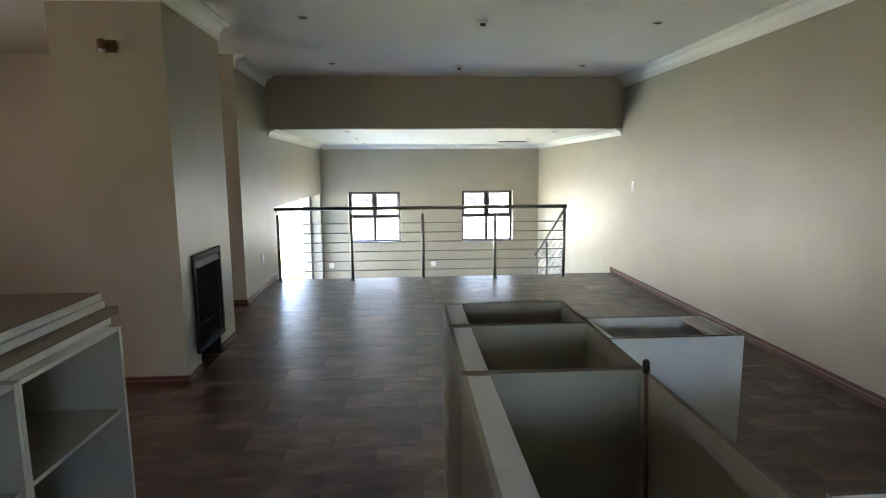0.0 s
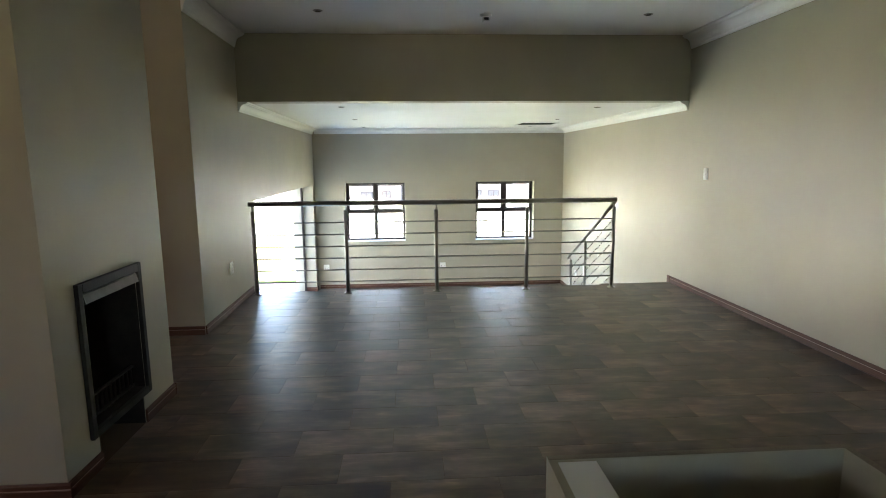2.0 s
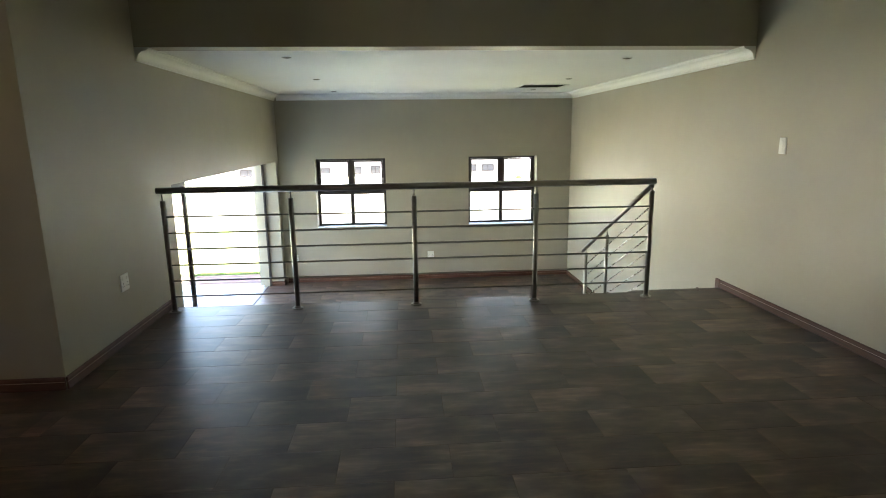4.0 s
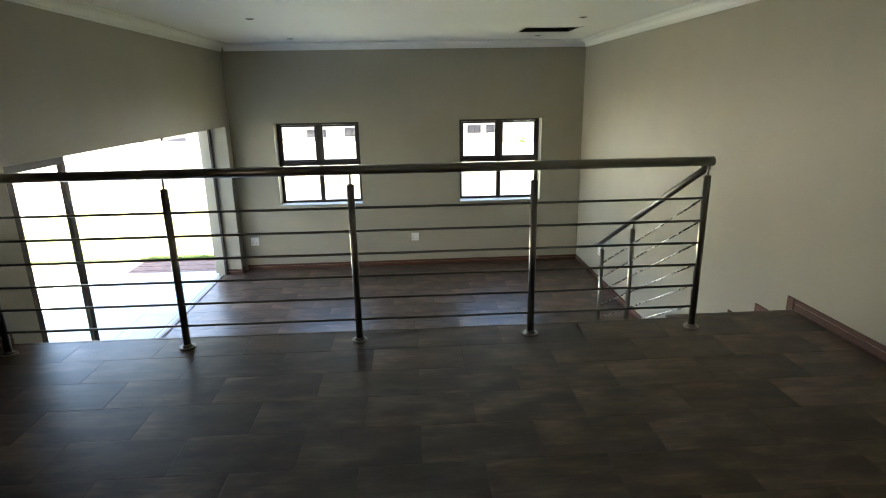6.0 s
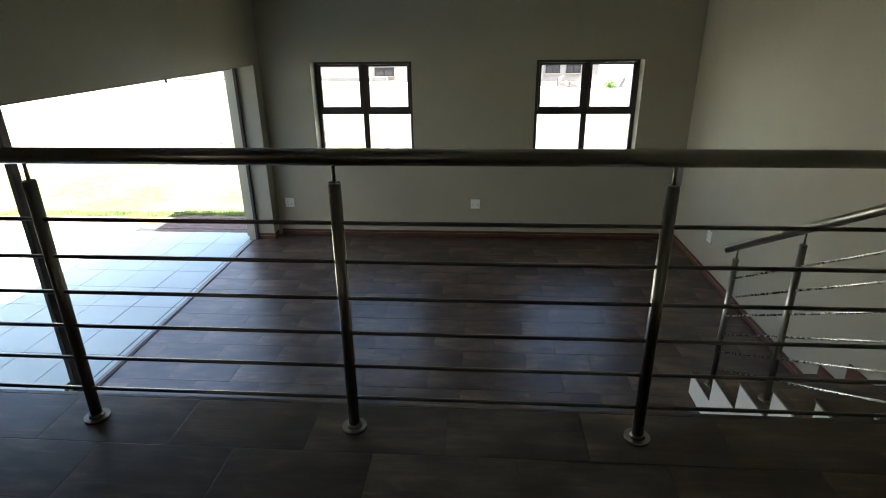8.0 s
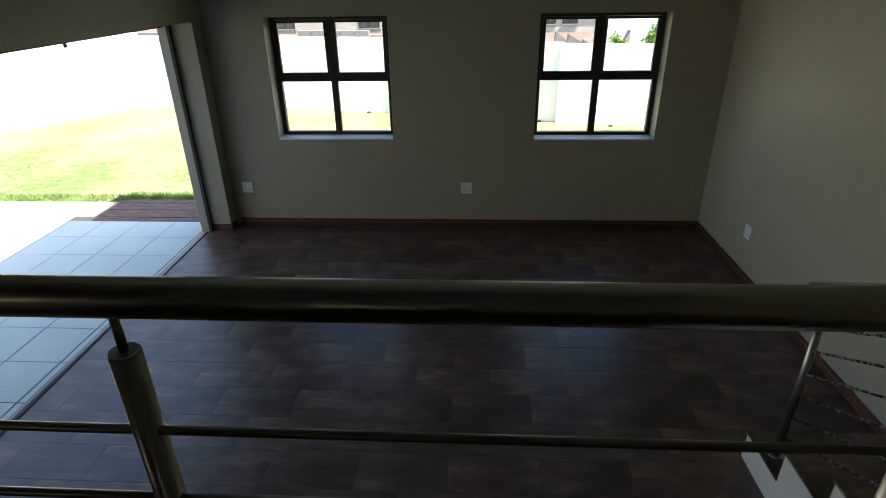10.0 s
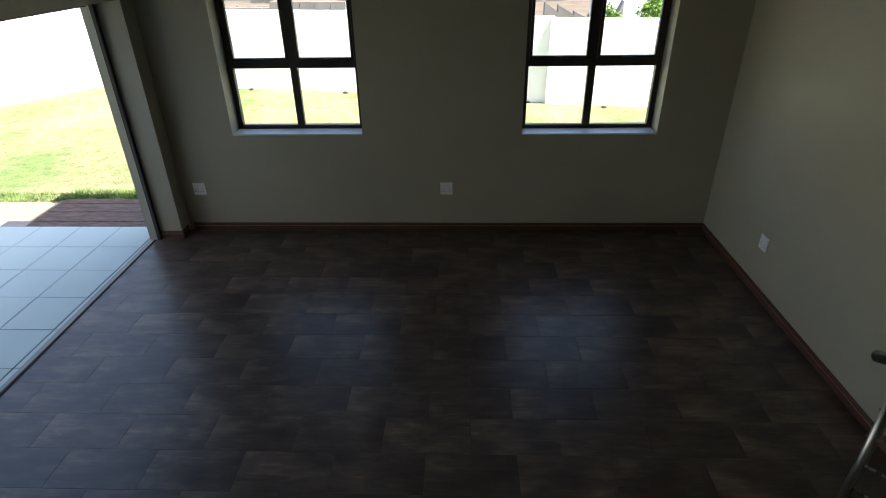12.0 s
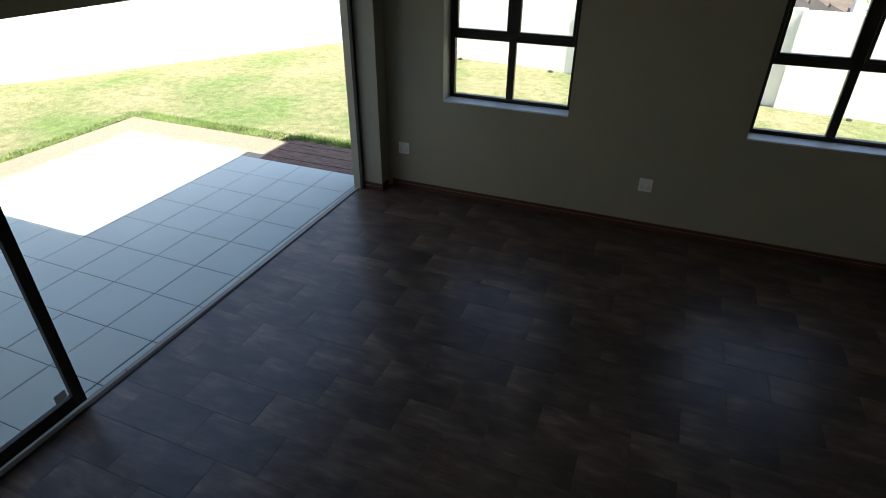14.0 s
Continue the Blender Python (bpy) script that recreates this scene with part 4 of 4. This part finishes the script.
# the neighbour's yard: bare earth, blockwork, a wall with raked stages
structure(link("yard_ground", cube(-26, 26, 12.9, 46, GZ - 0.02, GZ + 0.012), M_EARTH), "bare sandy earth of the neighbouring yard", "yard")
bw = holder("block_wall", pose(-6.4, 15.6, GZ, 0, 0, -4))
tagged(bw, "low unplastered grey concrete block wall in the neighbouring yard", "block wall")
for k, hgt in enumerate((1.12, 1.33, 1.30, 1.22, 1.36, 1.18)):
    bm = bmesh.new()
    n = round(hgt / 0.19)
    for c in range(n):
        x = 2.0 * k - 6.0 + (0.2 if c % 2 else 0.0)
        while x < 2.0 * k - 4.02:
            e = min(x + 0.39, 2.0 * k - 4.006)
            box(bm, x, e - 0.008, 0, 0.19, c * hgt / n, (c + 1) * hgt / n - 0.008)
            x += 0.4
    part("block_stage", bm, M_BLOCK, bw)
st = holder("raked_wall", pose(2.83, 17, GZ, 0, 0, 0))
tagged(st, "plastered yard wall with raked stages stepping down, shade put in as grey", "yard wall")
# the grey puts the sawtooth shade on this plaster into the colour
for x0, x1, hi, lo in ((0.0, 0.375, 1.14, 0.88), (0.38, 0.825, 1.06, 0.82), (0.83, 1.25, 0.90, 0.70), (1.255, 1.7, 0.82, 0.60)):
    part("wall_stage", prism([(x0, 0.0), (x1, 0.0), (x1, lo), (x0, hi)], "y", 0, 0.25), M_BLOCK, st)
structure(link("yard_wall", cube(3.92, 12.0, 16.0, 16.25, GZ - 0.1, 0.60, 0.01), M_OUT_WALL), "tall pale plastered wall closing the neighbouring yard", "boundary wall")
pier = link("yard_pier", prism([(-0.06, 0.0), (0.06, 0.0), (0.06, 1.32), (-0.06, 1.05)], "y", 0, 0.3), M_BLOCK)
pier.matrix_world = pose(4.42, 15.0, GZ)
tagged(pier, "grey raked plastered pier in the neighbouring yard", "pier")


def bush(x, y, r, hgt):
    o = holder("bush", pose(x, y, GZ))
    tagged(o, "leafy bright green shrub behind the garden wall", "shrub", "shrubs behind the wall")
    bm = bmesh.new()
    tube(bm, (0, 0, 0), (0.03, 0.02, hgt * 0.5), 0.05, 8, 0.03)
    for k in range(7):
        a = k * 0.9
        tube(bm, (0.03, 0.02, hgt * (0.25 + 0.03 * k)), (r * 0.7 * math.cos(a), r * 0.7 * math.sin(a), hgt * (0.55 + 0.05 * k)), 0.02, 6, 0.008)
    part("trunk", bm, M_BARK, o)
    n = 3800
    cl = rng.normal(0, 1, (26, 3))
    cl /= np.linalg.norm(cl, axis=1)[:, None]
    cl = cl * rng.uniform(0.45, 1.0, (26, 1)) * (r * 0.72, r * 0.72, hgt * 0.36) + (0, 0, hgt * 0.62)
    c = cl[rng.integers(0, 26, n)] + rng.normal(0, 0.11 * r + 0.05, (n, 3))
    a = rng.normal(0, 1, (n, 3))
    a /= np.linalg.norm(a, axis=1)[:, None]
    b = np.cross(a, rng.normal(0, 1, (n, 3)))
    b /= np.linalg.norm(b, axis=1)[:, None]
    s = rng.uniform(0.022, 0.048, (n, 1))
    v = np.stack([c - a * s, c + b * s * 0.45, c + a * s, c - b * s * 0.45], 1)
    me = bpy.data.meshes.new("crown")
    me.from_pydata(v.reshape(-1, 3).tolist(), [], np.arange(4 * n).reshape(-1, 4).tolist())
    me.materials.append(M_LEAF)
    cr = new("crown", me)
    cr.parent = o
    return o


bush(3.44, 12.0, 0.17, 1.55)
bush(4.25, 12.0, 0.40, 1.74)

# ---- tiles, last ----
mesh_cache = {}


def tile_mesh(w, d, th, m, chamfer=0.0006, soft=0.0024):
    key = (round(w, 3), round(d, 3), m.name)
    if key not in mesh_cache:
        c = chamfer
        vs = [(0, 0, -th), (w, 0, -th), (w, d, -th), (0, d, -th), (0, 0, -c), (w, 0, -c), (w, d, -c), (0, d, -c),
              (soft, soft, 0), (w - soft, soft, 0), (w - soft, d - soft, 0), (soft, d - soft, 0)]
        fs = [(0, 1, 5, 4), (1, 2, 6, 5), (2, 3, 7, 6), (3, 0, 4, 7), (4, 5, 9, 8), (5, 6, 10, 9), (6, 7, 11, 10), (7, 4, 8, 11), (8, 9, 10, 11)]
        me = bpy.data.meshes.new("tile")
        me.from_pydata(vs, [], fs)
        me.materials.append(m)
        mesh_cache[key] = me
    return mesh_cache[key]


TW, TD, GAP = 0.517, 0.2705, 0.0023


def lay(parent, y_ref, x_ref, y_lo, y_hi, z, limits, single, m):
    """Running bond: rows step half a tile; limits(y) gives the row's ends; single(y) tells rows whose tiles are objects of their own."""
    k = math.floor((y_lo - y_ref) / TD)
    rest_v, rest_f = [], []
    while y_ref + k * TD < y_hi - 0.01:
        a, b = max(y_lo, y_ref + k * TD), min(y_hi, y_ref + (k + 1) * TD)
        k += 1
        if b - a < 0.02:
            continue
        for x_lo, x_hi in limits((a + b) / 2):
            off = x_ref + (TW / 2 if k % 2 else 0)
            j = math.floor((x_lo - off) / TW)
            while off + j * TW < x_hi - 0.01:
                p, q = max(x_lo, off + j * TW), min(x_hi, off + (j + 1) * TW)
                j += 1
                if q - p < 0.02:
                    continue
                me = tile_mesh(q - p - GAP, b - a - GAP, 0.0012, m)
                lift = random.uniform(-0.0003, 0.0003)
                if single((p + q) / 2, (a + b) / 2):
                    t = bpy.data.objects.new("tile", me)
                    scene.collection.objects.link(t)
                    t.parent = parent
                    t.location = (p + GAP / 2, a + GAP / 2, z + lift)
                else:
                    o = len(rest_v)
                    rest_v.extend([(v.co.x + p + GAP / 2, v.co.y + a + GAP / 2, v.co.z + z + lift) for v in me.vertices])
                    rest_f.extend([[i + o for i in f.vertices] for f in me.polygons])
    if rest_v:
        me = bpy.data.meshes.new("far_tiles")
        me.from_pydata(rest_v, [], rest_f)
        me.materials.append(m)
        r = new("far_tiles", me)
        r.parent = parent
        r["kind"] = "stuff"


def limits_upper(y):
    if y > WING:
        return [(-2.15 - 0.0143 * (y - WING) , EAST - 0.001)]
    if CY0 < y < CY1:
        return [(FARWEST + 0.005, CXL), (CX, EAST - 0.001)]
    return [(FARWEST + 0.005, EAST - 0.001)]


lay(floor_upper, -0.135, -1.455, SOUTH + 0.005, EDGE, 0.0, limits_upper, lambda x, y: y > -6.4 and x > -2.2, M_TILE)
lay(floor_lower, 2.62, 0.592, EDGE - 0.01, NORTH - 0.001, LOW, lambda y: [(-2.15 - 0.0143 * (y - WING) - 0.256, EAST - 0.001 if y > 1.9 else SX)], lambda x, y: True, M_TILE)
# square patio tiles
x = -2.626
for i in range(8):
    y = 5.292
    w = 0.434
    while y > WING + 0.5:
        t = bpy.data.objects.new("tile", tile_mesh(w - 0.006, 0.444 - 0.006, 0.012, M_PATIO, 0.002))
        scene.collection.objects.link(t)
        t.parent = patio
        t.location = (x - w + 0.003, y - 0.444 + 0.003, PZ + random.uniform(-0.0008, 0.0008))
        y -= 0.444
    x -= w
y = 5.29
while y > 0.9:
    t = bpy.data.objects.new("tile", tile_mesh(0.069, 0.436, 0.010, M_PATIO, 0.002))
    scene.collection.objects.link(t)
    t.parent = strip
    t.location = (-2.6160, y - 0.440, PZ + 0.002)
    y -= 0.444
y = 4.99
while y > 0.6:
    t = bpy.data.objects.new("tile", tile_mesh(0.088, 0.438, 0.012, M_CONC, 0.002))
    scene.collection.objects.link(t)
    t.parent = sill
    t.location = (-2.5395, y - 0.443, LOW - 0.005)
    y -= 0.444

# ---- the plan's units become metres ----
for me in bpy.data.meshes:
    me.transform(Matrix.Scale(UNIT, 4))
for ob in scene.objects:
    if ob.type != 'CAMERA':
        ob.location = ob.location * UNIT
        if ob.type == 'LIGHT' and ob.data.type == 'AREA':
            ob.data.size, ob.data.size_y = ob.data.size * UNIT, ob.data.size_y * UNIT
